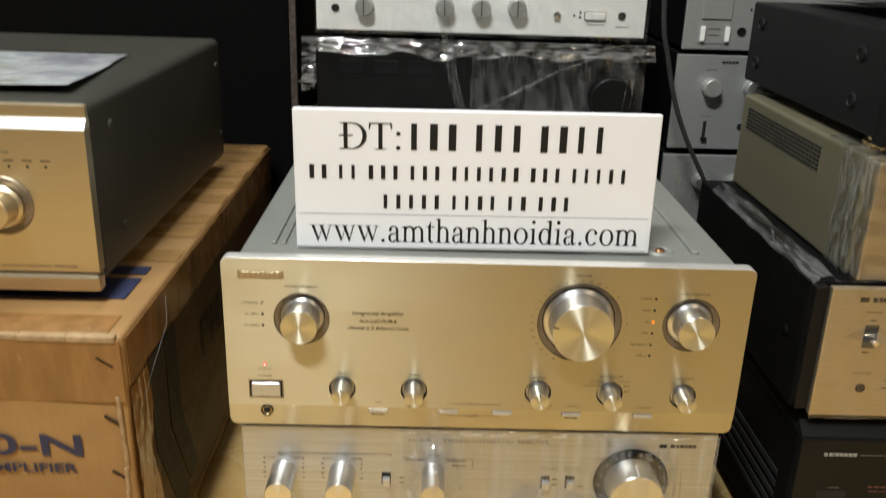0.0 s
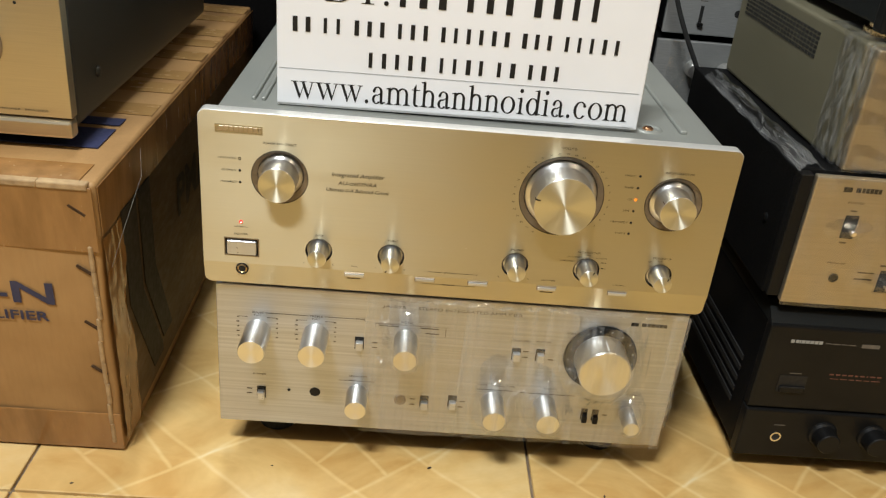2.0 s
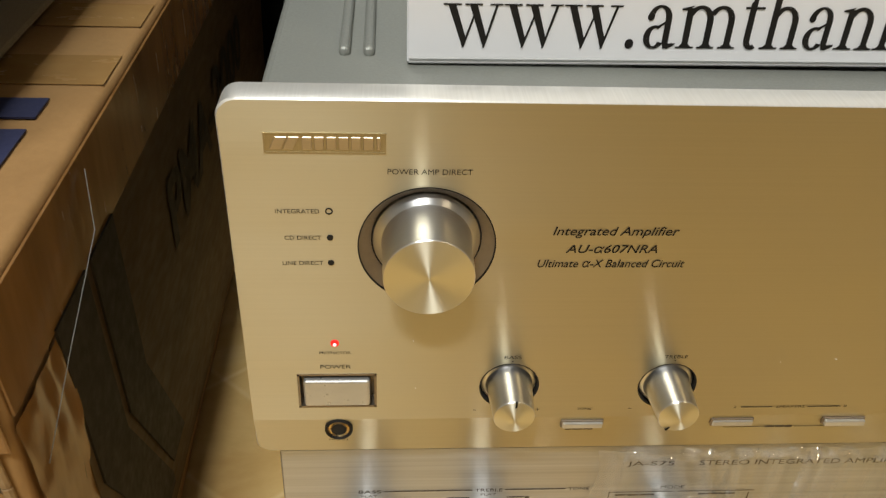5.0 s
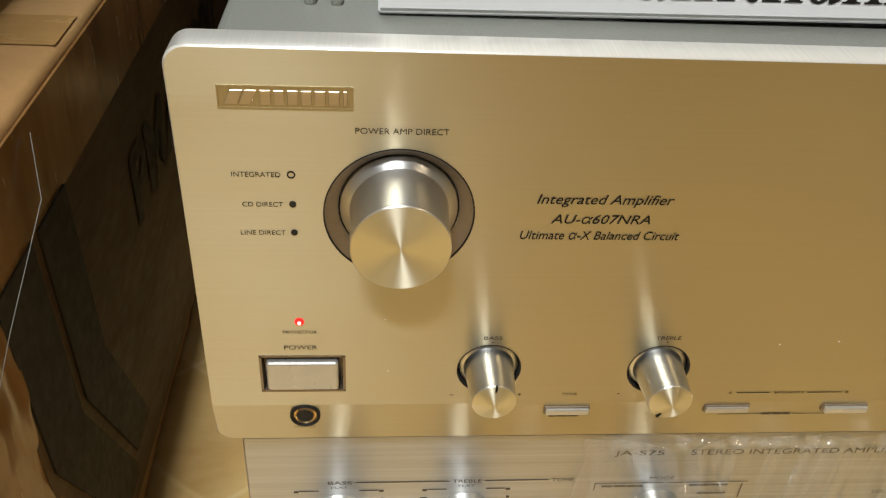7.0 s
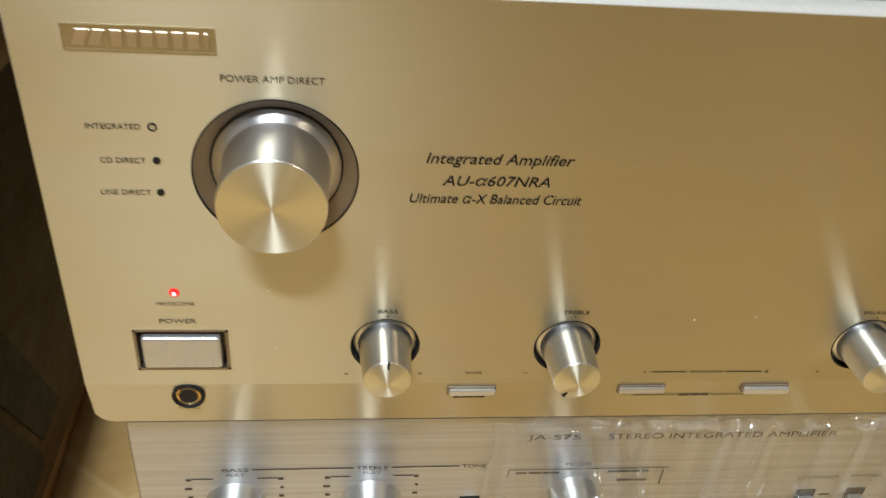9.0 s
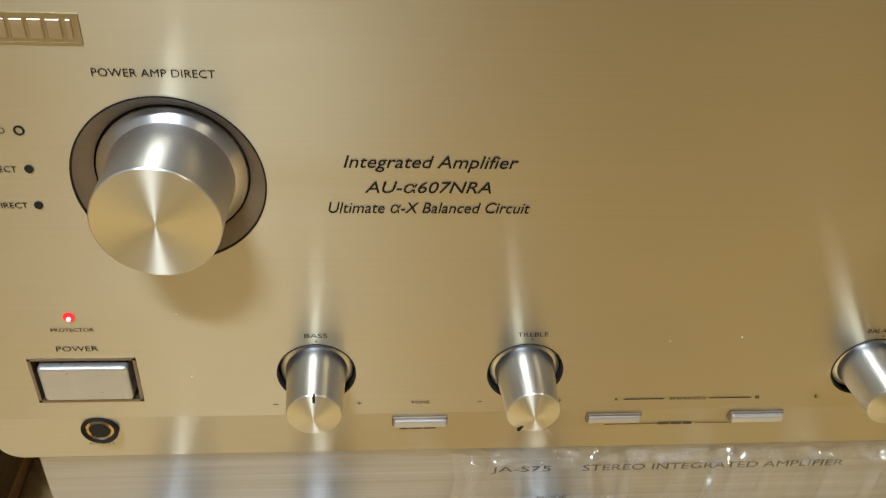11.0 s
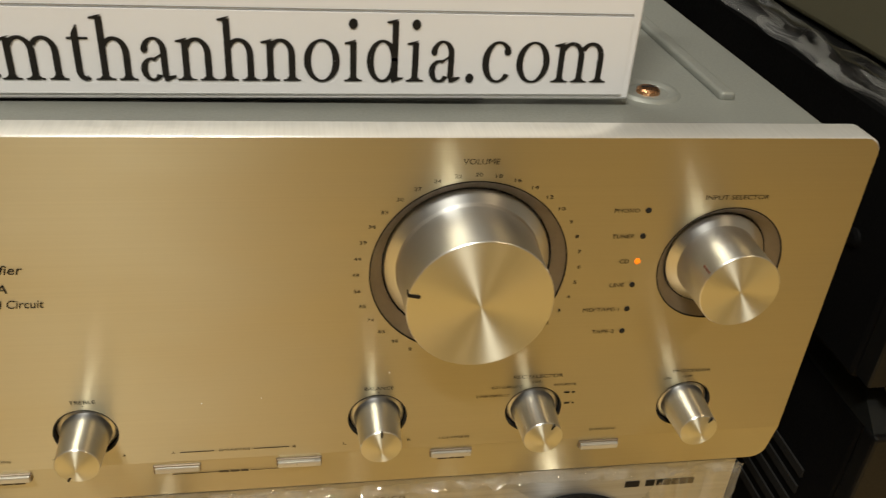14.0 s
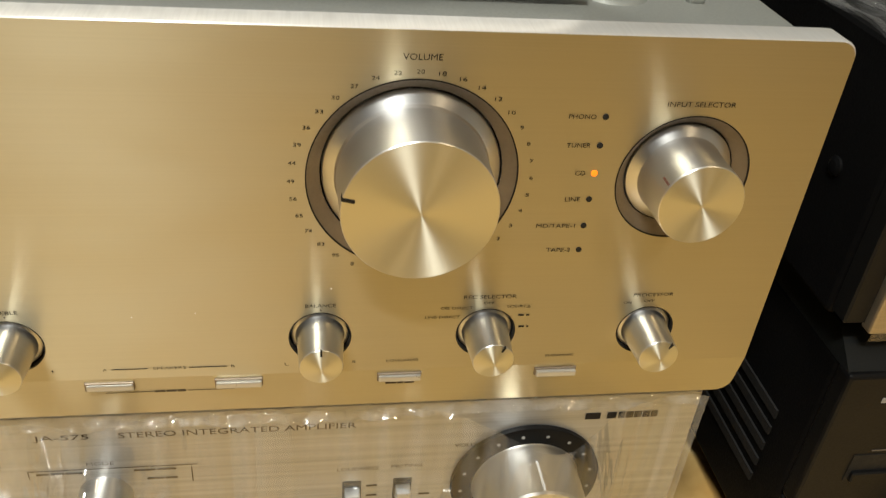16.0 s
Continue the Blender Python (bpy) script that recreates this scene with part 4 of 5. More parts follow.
# ---- the carton and the amplifier on it ----
def carton():
    c = thing("cardboard_box", "worn brown cardboard amplifier carton with navy print and packing tape", "box")
    X0, X1, Y0, Y1, H = -0.860, -0.3030, -0.0360, 0.652, 0.3000
    bm = block(X0, X1, Y0, Y1, 0.0005, H, 0.004, 3)
    bmesh.ops.subdivide_edges(bm, edges=[e for e in bm.edges if e.calc_length() > 0.1], cuts=24, use_grid_fill=True)
    for v in bm.verts:
        n = noise.noise(v.co * 9) * 0.0028 + noise.noise(v.co * 31) * 0.0010
        v.co += Vector((n if abs(v.co.x - X1) < 0.006 else 0, n if abs(v.co.y - Y0) < 0.006 else 0, n * 0.25 if v.co.z > H - 0.006 else 0))
    part("body", bm, CARD, c, "brown corrugated cardboard body", smooth=True)
    # tape: over the top edge of the front, along the side edge, along the foot
    part("tape", block(X0 + 0.002, X1 - 0.0005, Y0 - 0.0022, Y0 - 0.0006, 0.236, H - 0.002, 0.0006, 1), PACK_TAPE, c, "glossy brown packing tape")
    part("tape", block(X0 + 0.002, X1 - 0.0005, Y0 - 0.0022, Y0 - 0.0006, 0.003, 0.050, 0.0006, 1), PACK_TAPE, c, "glossy brown packing tape")
    part("tape", block(X1 + 0.0012, X1 + 0.0024, Y0 + 0.004, Y1 - 0.01, 0.250, H - 0.003, 0.0005, 1), PACK_TAPE, c, "glossy brown packing tape")
    for i in range(8):
        y = 0.135 + i * 0.066 + 0.010 * math.sin(i * 2.3)
        part("tape_strip", block(X1 - 0.085 - 0.012 * math.sin(i * 1.7), X1 - 0.002, y, y + 0.034 + 0.008 * math.sin(i * 3.1), H + 0.0006, H + 0.0009), PALE_TAPE, c, "short strip of packing tape")
    part("tape", block(X0 + 0.01, X1 - 0.012, Y0 + 0.004, Y0 + 0.040, H + 0.0005, H + 0.0014), PACK_TAPE, c, "glossy brown packing tape")
    def edge_tape(u, v):
        y, z = Y0 + 0.001 + (0.046 + 0.010 * noise.noise((v * 5, 2, 2))) * u, 0.012 + 0.236 * v
        return (X1 + 0.0030 + 0.0026 * noise.noise((y * 60, z * 22, 3)) * u + 0.0010 * noise.noise((y * 190, z * 60, 5)), y, z)
    film_sheet("edge_tape", 12, 60, edge_tape, c, "creased glossy brown tape", PACK_TAPE)
    # torn outer flap with its corrugated edge
    rng = random.Random(4)
    for k in range(9):
        z0 = 0.012 + k * 0.0255
        dx = rng.uniform(-0.0018, 0.0018)
        part("flap_edge", block(X1 - 0.0105 + dx, X1 - 0.0065 + dx, Y0 - 0.0036, Y0 - 0.0004, z0, z0 + 0.0262, 0.0010, 1), CARD_EDGE, c, "raw corrugated flap edge")
    # worn pale folds along the top edges
    for k in range(14):
        a = X0 + (X1 - X0 - 0.004) * k / 14
        d = rng.uniform(-0.0006, 0.0012)
        part("worn_edge", block(a, a + (X1 - X0) / 14, Y0 - 0.0028 - d, Y0 + 0.004 + 2 * d, H - 0.0040 - d, H + 0.0019, 0.0014, 2), CARD_EDGE, c, "worn pale cardboard fold")
    # staples
    for z in (0.2765, 0.217, 0.157, 0.105):
        part("staple", block(-0.0085, 0.0085, -0.0012, 0.0, -0.0018, 0.0018, 0.0006, 1), STAPLE, c, "dark metal staple", pose(X1 - 0.0145, Y0 - 0.0012, z, 0, 36, 0))
    # print
    P = Y0 - 0.0030
    lettering("00-N", -0.3470, 0.1900, 0.1090, 0.0235, P, NAVY, c, "r", bold=0.02)
    lettering("STEREO AMPLIFIER", -0.3540, 0.1650, 0.1560, 0.0105, P, NAVY, c, "r", bold=0.02)
    # navy bands printed on the top, dark emblem on the side
    for x0, x1, y0, y1 in ((-0.56, -0.324, 0.040, 0.088), (-0.56, -0.324, 0.099, 0.118)):
        part("printed_band", block(x0, x1, y0, y1, H + 0.0010, H + 0.0019), NAVY, c, "navy printed band")
    def side_shape(pts, mat, out, label):
        bm = bmesh.new()
        a = [bm.verts.new((X1 + out, y, z)) for y, z in pts]
        b = [bm.verts.new((X1 + out - 0.0022, y, z)) for y, z in pts]
        bm.faces.new(a)
        for i in range(len(a)):
            j = (i + 1) % len(a)
            bm.faces.new((a[i], a[j], b[j], b[i]))
        part("printed_shape", bm, mat, c, label)
    # the side's shade, laid over the cardboard as a dark sheet
    side_shape([(0.006, 0.020), (0.645, 0.020), (0.645, 0.288), (0.006, 0.249)], SIDE_SHADE, 0.0022, "shade of the carton side as a dark brown sheet")
    side_shape([(0.012, 0.252), (0.012, 0.150), (0.066, 0.036), (0.100, 0.036), (0.100, 0.046), (0.052, 0.146), (0.052, 0.252)], DARK_PRINT, 0.0034, "black printed emblem")
    side_shape([(0.060, 0.252), (0.060, 0.148), (0.106, 0.050), (0.140, 0.050), (0.096, 0.150), (0.096, 0.252)], DARK_PRINT, 0.0034, "black printed emblem line")
    lettering("PMA-2000", 0.190, 0.185, 0.300, 0.050, -X1 - 0.0030, DARK_PRINT, c, "l", m=pose(0, 0, 0, 0, 0, 90), bold=0.03)
    part("loose_thread", tube([(X1 + 0.004, Y0 + 0.010, 0.215), (X1 + 0.009, Y0 + 0.04, 0.245), (X1 + 0.008, 0.06, 0.268), (X1 + 0.004, 0.075, 0.290)], 0.00016, 6), PALE_INK, c, "loose plastic thread")
    # the squashed carton leans forward at the top
    for o in c.children:
        o.data.transform(o.matrix_basis)
        o.matrix_basis = Matrix()
        for v in o.data.vertices:
            k = max(0.0, 1 - v.co.z / H)
            v.co.y += 0.034 * k * (Y1 - v.co.y) / (Y1 - Y0)
            v.co.x -= 0.007 * k * (v.co.x - X0) / (X1 - X0)
    return c


carton()


def champagne_amplifier():
    amp = thing("amplifier", "large champagne stereo amplifier with charcoal case standing on the carton", "amplifier")
    X0, X1, Y, Z0, Z1 = -0.772, -0.3385, 0.034, 0.3120, 0.4770
    # front panel with a stepped top and a projecting foot strip
    def band(name, y, z0, z1, label, bev=0.0012):
        p = part(name, block(X0, X1, y, Y + 0.006, z0, z1, bev, 2), GOLD_PLAIN, amp, label)
        return p
    band("upper_strip", Y - 0.000, 0.4655, Z1, "champagne upper strip")
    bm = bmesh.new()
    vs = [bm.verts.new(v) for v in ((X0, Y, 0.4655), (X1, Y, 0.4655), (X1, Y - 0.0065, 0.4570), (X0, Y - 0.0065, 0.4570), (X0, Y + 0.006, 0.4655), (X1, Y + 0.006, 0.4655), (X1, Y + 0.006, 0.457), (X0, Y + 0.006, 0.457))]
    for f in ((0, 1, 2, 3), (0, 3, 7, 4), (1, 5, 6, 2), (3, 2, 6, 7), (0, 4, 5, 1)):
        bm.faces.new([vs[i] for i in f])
    # the bevel's brightness comes from a paler copy of the champagne colour
    part("bevelled_strip", bm, GOLD_EDGE_LIT, amp, "bevel under the upper strip, lit look in its pale colour")
    band("front_panel", Y - 0.0065, 0.3310, 0.4570, "champagne main panel", 0.0006)
    part("panel_groove", block(X0 + 0.001, X1 - 0.001, Y, Y + 0.0055, 0.3285, 0.3312), BRONZE, amp, "dark groove")
    band("foot_strip", Y - 0.0085, Z0 + 0.001, 0.3288, "champagne foot strip", 0.003)
    part("case", block(X0 + 0.003, X1 - 0.0015, Y + 0.0058, 0.512, Z0 + 0.004, Z1 + 0.0005, 0.008, 4), CHARCOAL, amp, "charcoal painted steel case")
    for y, z in ((0.089, 0.449), (0.100, 0.352), (0.485, 0.445), (0.492, 0.352)):
        s = part("screw", lathe([(0.0052, 0), (0.0050, 0.0014), (0.003, 0.0024), (0, 0.0026)], 20), CHARCOAL, amp, "dark case screw", pose(X1 - 0.0012, y, z, 0, 90, 0))
    for x in (X0 + 0.06, X1 - 0.06):
        for y in (0.10, 0.45):
            part("foot", lathe([(0.024, 0), (0.026, 0.002), (0.026, 0.0155)], 24), RUBBER, amp, "round black foot", pose(x, y, 0.3012))
    P = Y - 0.0067
    k = part("knob", lathe([(0.0185, 0), (0.0185, 0.004), (0.0160, 0.006), (0.0152, 0.024), (0.0142, 0.025), (0, 0.0254)], 48), GOLD_PLAIN, amp, "turned champagne knob", facing(-0.4140, P, 0.3905))
    sharp(k, 25)
    part("knob_ring", lathe([(0.0262, 0.0002), (0.0250, 0.0012), (0.0190, 0.0004)], 48), BRONZE, amp, "bronze ring round the knob", facing(-0.4140, P, 0.3905))
    for i in range(6):
        part("indicator", lathe([(0.0013, 0.0002), (0, 0.0004)], 14), GAP, amp, "small dark indicator", facing(-0.3735 - 0.0152 * i, P, 0.4250))
        bars([(-0.3735 - 0.0152 * i - 0.0042, -0.3735 - 0.0152 * i + 0.0042)], 0.4300, 0.0011, P, BROWN_INK, amp)
    lettering("SELECTOR", -0.4020, 0.4372, 0.0205, 0.0020, P - 0.0002, BROWN_INK, amp, "r")
    lettering("STEREO INTEGRATED AMPLIFIER", -0.3800, 0.3362, 0.0680, 0.0016, P - 0.0002, BROWN_INK, amp, "r")
    lettering("PMA-2000", -0.3575, 0.3362, 0.0190, 0.0021, P - 0.0002, BROWN_INK, amp, "r")
    return amp


champagne_amplifier()


def leaflet():
    s = thing("leaflet", "printed leaflet in a clear plastic sleeve lying on the champagne amplifier", "leaflet")
    def fn(u, v):
        x = -0.62 + 0.225 * u + 0.028 * (1 - v) * u
        return (x, 0.075 + 0.235 * v, 0.4792 + 0.0008 + 0.004 * max(0, noise.noise((u * 3, v * 3, 2))) + 0.006 * u * (1 - v) ** 2)
    bm = bmesh.new()
    g = [[bm.verts.new(fn(i / 24, j / 24)) for j in range(25)] for i in range(25)]
    for i in range(24):
        for j in range(24):
            bm.faces.new((g[i][j], g[i + 1][j], g[i + 1][j + 1], g[i][j + 1]))
    part("sheet", bm, LEAFLET, s, "pale grey-blue printed sheet", smooth=True)
    film_sheet("sleeve", 24, 24, lambda u, v: tuple(Vector(fn(u, v)) + Vector((0.008 * (u - 0.5), 0.008 * (v - 0.5), 0.0014))), s, "clear plastic sleeve")
    return s


def leaflet_material():
    m, nt, b = material("printed_leaflet")
    n = noise_node(nt, 11.0, (1, 1.6, 1), 3.0)
    r = ramp(nt, n.outputs["Fac"], [(0.30, (0.30, 0.29, 0.14)), (0.38, (0.52, 0.54, 0.48)), (0.46, (0.62, 0.66, 0.70)), (0.56, (0.74, 0.77, 0.79)), (0.63, (0.34, 0.33, 0.42)), (0.72, (0.55, 0.60, 0.64))])
    link(nt, r.outputs["Color"], b.inputs["Base Color"])
    b.inputs["Roughness"].default_value = 0.4
    return m


LEAFLET = leaflet_material()
leaflet()


# ---- the stack on the other side ----
def black_amplifier():
    amp = thing("amplifier", "black amplifier with pale print standing on the tiled floor", "amplifier", (-0.005, -0.018, 0.006))
    X0, X1, Y, Z0, Z1 = 0.3125, 0.745, 0.046, 0.014, 0.1755
    part("front_panel", block(X0, X1, Y, Y + 0.012, 0.0745, 0.172, 0.002, 2), BLACK, amp, "black upper panel")
    part("lower_panel", block(X0, X1, Y - 0.002, Y + 0.012, Z0, 0.0730, 0.002, 2), BLACK, amp, "black lower panel")
    part("case", block(X0 + 0.001, X1 - 0.001, Y + 0.012, 0.40, Z0 + 0.002, 0.1715, 0.003, 2), BLACK_PAINT, amp, "black steel case")
    bm = block(X0 + 0.001, X1 - 0.001, Y + 0.002, 0.40, 0.1705, 0.187)
    for v in bm.verts:
        if v.co.y < 0.1 and v.co.z > 0.18:
            v.co.y += 0.022
            v.co.x += 0.0015 if v.co.x < 0.5 else 0
    part("lid", bm, BLUE_BLACK, amp, "black lid with a sloping front edge")
    for i in range(5):
        z = 0.052 + 0.013 * i
        part("vent_slot", block(X0 - 0.0004, X0 + 0.003, 0.085, 0.24, z, z + 0.006), GAP, amp, "side vent slot")
    part("button_recess", block(0.336, 0.3645, Y - 0.0005, Y + 0.004, 0.0955, 0.1150), GAP, amp)
    part("power_button", block(0.3385, 0.3640, Y - 0.003, Y + 0.004, 0.0955, 0.1030, 0.0008, 1), BLACK, amp, "black power button")
    j = part("headphone_jack", lathe([(0.0058, 0), (0.0058, 0.0014), (0.0042, 0.0014), (0.0040, -0.002)], 28), CHROME, amp, "chrome headphone socket ring", facing(0.3500, Y - 0.002, 0.0405))
    part("socket_hole", lathe([(0.0042, 0.0002), (0, 0.0002)], 20), GAP, j)
    for x in (0.398, 0.450, 0.502, 0.554):
        k = part("knob", lathe([(0.0150, 0), (0.0145, 0.002), (0.0125, 0.004), (0.0115, 0.017), (0.0105, 0.018), (0, 0.018)], 32), BLACK, amp, "round black knob", facing(x, Y - 0.002, 0.0470))
        sharp(k, 25)
    P = Y - 0.0002
    for a, b in ((0.3360, 0.3395), (0.3408, 0.3440), (0.3446, 0.3458), (0.3466, 0.3500), (0.3508, 0.3545), (0.3552, 0.3588), (0.3596, 0.3632), (0.3640, 0.3676)):
        part("maker_mark", block(a, b, P - 0.0001, P + 0.0001, 0.1535, 0.1570), PALE_INK, amp)
    bars(words(0.371, 0.402, 4, 3), 0.1550, 0.0009, P, BRONZE_INK, amp)
    bars([(0.407, 0.425)], 0.1548, 0.0042, P, BRONZE_INK, amp)
    bars(words(0.385, 0.440, 9, 5), 0.1195, 0.0016, P, RED_INK, amp)
    bars(words(0.387, 0.440, 6, 6), 0.1145, 0.0009, P, RED_INK, amp)
    bars([(0.345, 0.357)], 0.1180, 0.0010, P, BRONZE_INK, amp)
    bars([(0.345, 0.357)], 0.0550, 0.0010, Y - 0.0022, BRONZE_INK, amp)
    for x in (X0 + 0.05, X1 - 0.05):
        for y in (0.10, 0.35):
            part("foot", lathe([(0.02, 0), (0.022, 0.002), (0.022, 0.023)], 24), RUBBER, amp, "round black foot", pose(x, y, -0.006))
    return amp


BRONZE_INK = mottled("dim_bronze_print", (0.10, 0.09, 0.075), (0.14, 0.12, 0.10), 200, 0.6)
black_amplifier()


def film_amplifier():
    amp = thing("amplifier", "champagne-fronted amplifier with black case wrapped in clear film", "amplifier", (-0.001, -0.018, 0.0045))
    X0, X1, Y, Z0, Z1 = 0.3110, 0.735, 0.050, 0.1970, 0.3270
    part("front_panel", block(X0, X1, Y, Y + 0.008, Z0, Z1, 0.0015, 2), BEIGE, amp, "champagne satin panel")
    part("panel_trim", block(X0 - 0.0125, X0 - 0.0005, Y + 0.004, Y + 0.016, Z0 + 0.004, Z1 - 0.001, 0.001, 1), BLACK, amp, "dark trim beside the panel")
    part("case", block(X0 - 0.0130, X1 + 0.01, Y + 0.0165, 0.41, Z0, Z1, 0.003, 2), BLACK_PAINT, amp, "black steel case")
    for y, z in ((0.10, 0.262), (0.36, 0.262)):
        part("screw", lathe([(0.0052, 0), (0.0050, 0.0014), (0.003, 0.0024), (0, 0.0026)], 20), BLACK_PAINT, amp, "black case screw", pose(X0 - 0.0128, y, z, 0, -90, 0))
    for x in (X0 + 0.04, X1 - 0.05):
        for y in (0.10, 0.36):
            part("foot", lathe([(0.017, 0), (0.018, 0.002), (0.018, 0.0092)], 24), RUBBER, amp, "round black foot", pose(x, y, 0.1886))
    P = Y - 0.0002
    for a, b in ((0.3375, 0.3455), (0.3490, 0.3535), (0.3545, 0.3575), (0.3580, 0.3612), (0.3618, 0.3650), (0.3656, 0.3690), (0.3696, 0.3725)):
        part("maker_mark", block(a, b, P - 0.0001, P + 0.0001, 0.3140, 0.3185), INK, amp)
    lettering("POWER", 0.3530, 0.3040, 0.0155, 0.0022, P, BROWN_INK, amp)
    bars([(-0.003, 0.003)], 0.2960, 0.0014, P, BROWN_INK, amp, 0.353)
    bars([(-0.003, 0.003)], 0.2640, 0.0014, P, BROWN_INK, amp, 0.352)
    for x, z in ((0.3535, 0.2800), (0.4035, 0.2265)):
        part("switch_slot", block(x - 0.0062, x + 0.0062, P - 0.0004, Y + 0.001, z - 0.0115, z + 0.0115), GAP, amp, "dark switch slot")
        part("switch_lever", lathe([(0.0026, 0), (0.0030, 0.010), (0.0022, 0.012), (0, 0.012)], 16), CHROME, amp, "bright toggle lever", facing(x, P, z - 0.002))
    lettering("PHONES", 0.3530, 0.2425, 0.0170, 0.0021, P, BROWN_INK, amp)
    part("headphone_jack", lathe([(0.0046, 0.0004), (0.0040, 0.0012), (0.0030, 0.0006), (0, 0.0004)], 24), BLUE_BLACK, amp, "dark headphone socket", facing(0.3545, P, 0.2270))
    bars(words(0.376, 0.392, 2, 2), 0.2345, 0.0013, P, BROWN_INK, amp)
    bars(words(0.374, 0.392, 2, 3), 0.2275, 0.0013, P, BROWN_INK, amp)
    bars([(0.395, 0.415)], 0.2430, 0.0016, P, BROWN_INK, amp)
    def sheet(u, v):
        x, z = X0 - 0.002 + 0.30 * u, Z0 - 0.001 + 0.134 * v
        h = 0.003 + 0.002 * noise.noise((x * 28 + z * 14, z * 30, 0.3)) + 0.0012 * noise.noise((x * 90, z * 30 + x * 40, 2.0))
        for cx, cz in ((0.3535, 0.278), (0.4035, 0.2245)):
            d = math.hypot((x - cx) / 0.03, (z - cz) / 0.012)
            h = max(h, 0.013 * max(0, 1 - d))
        return (x, Y - h, z)
    film_sheet("film", 90, 46, sheet, amp)
    def top_roll(u, v):
        a = math.pi * v
        y = 0.055 + 0.30 * u
        r = 0.011 + 0.004 * noise.noise((u * 12, v * 5, 1.5))
        return (X0 - 0.010 + 0.026 * (1 - v) - 0.006 + 0.003 * noise.noise((u * 7, v * 6, 3)), y, Z1 + 0.001 + r * math.sin(a) * 0.8 + 0.003 * noise.noise((u * 8, v * 7, 7)))
    film_sheet("film_fold", 70, 14, top_roll, amp, mat=ROLLED_FILM)
    return amp


film_amplifier()


def olive_amplifier():
    amp = thing("amplifier", "olive metal-cased amplifier with vent grid wrapped in plastic film", "amplifier", (-0.0074, -0.004, 0))
    X0, X1, Y0, Y1, Z0, Z1 = 0.3400, 0.760, 0.066, 0.386, 0.3390, 0.4450
    part("case", block(X0, X1, Y0, Y1, Z0 - 0.006, Z1, 0.004, 3), OLIVE, amp, "olive metallic case")
    part("front_panel", block(X0 + 0.004, X1, Y0 - 0.016, Y0, Z0 - 0.006, Z1 - 0.002, 0.002, 2), BEIGE, amp, "champagne front panel")
    rows, cols = 6, 24
    slot = finish(block(-0.0008, 0.0006, -0.0030, 0.0030, -0.0013, 0.0013), "vent_hole", GAP)
    for i in range(cols):
        for j in range(rows):
            ob = new("vent_hole", slot)
            ob.parent = amp
            ob.matrix_basis = pose(X0, 0.160 + 0.0087 * i, 0.4085 + 0.0044 * j)
    for x in (X0 + 0.05, X1 - 0.05):
        for y in (0.10, 0.35):
            part("foot", lathe([(0.016, 0), (0.016, 0.003)], 20), RUBBER, amp, "black foot", pose(x, y, 0.3316))
    def side(u, v):
        y = Y0 - 0.020 + 0.060 * u
        z = Z0 - 0.004 + (Z1 - Z0 + 0.006) * v
        w = 0.5 + 0.5 * math.sin(3.1 * v + 0.6)
        lim = 1 if u < 0.55 + 0.4 * w else 0.2
        return (X0 - 0.0025 - 0.003 * abs(noise.noise((y * 60, z * 30, 2))) * lim, y - 0.01 * (1 - u) * noise.noise((z * 40, 1, 2)), z)
    film_sheet("film", 26, 40, side, amp, mat=FOLDED_FILM)
    film_sheet("film_front", 30, 40, lambda u, v: (X0 - 0.002 + 0.2 * u, Y0 - 0.021 - 0.004 * noise.noise((u * 8 + v * 3, v * 7, 3)), Z0 - 0.005 + 0.110 * v), amp)
    film_sheet("film_top", 26, 26, lambda u, v: (X0 - 0.003 + 0.2 * u, Y0 - 0.02 + 0.10 * v, Z1 + 0.0025 + 0.003 * noise.noise((u * 9, v * 9, 3))), amp)
    return amp


olive_amplifier()


def top_amplifier():
    amp = thing("amplifier", "blue-black steel amplifier on brass-ringed feet topping the stack", "amplifier", (-0.015, -0.018, -0.003))
    X0, X1, Y0, Y1, Z0, Z1 = 0.3600, 0.790, 0.085, 0.446, 0.4590, 0.5540
    part("case", block(X0, X1, Y0 + 0.014, Y1, Z0, Z1, 0.003, 3), BLUE_BLACK, amp, "blue-black steel case")
    part("front_panel", block(X0 - 0.004, X1, Y0 - 0.004, Y0 + 0.014, Z0 - 0.004, Z1 + 0.004, 0.003, 2), BLACK, amp, "glossy black front panel")
    for y, z in ((0.150, 0.528), (0.153, 0.4845), (0.41, 0.4845), (0.41, 0.53)):
        part("screw", lathe([(0.0078, 0), (0.0074, 0.0022), (0.0056, 0.0032), (0.0050, 0.0020), (0, 0.0020)], 20), BLUE_BLACK, amp, "dark case screw", pose(X0 + 0.0002, y, z, 0, -90, 0))
    for x in (X0 + 0.030, X1 - 0.03):
        for y in (0.118, 0.40):
            part("foot", lathe([(0.026, 0), (0.0275, 0.002), (0.0275, 0.005), (0.024, 0.0065), (0.022, 0.0115)], 32), BRASS if y < 0.2 else RUBBER, amp, "brass-ringed foot" if y < 0.2 else "black rear foot", pose(x, y, 0.4482))
    return amp


top_amplifier()


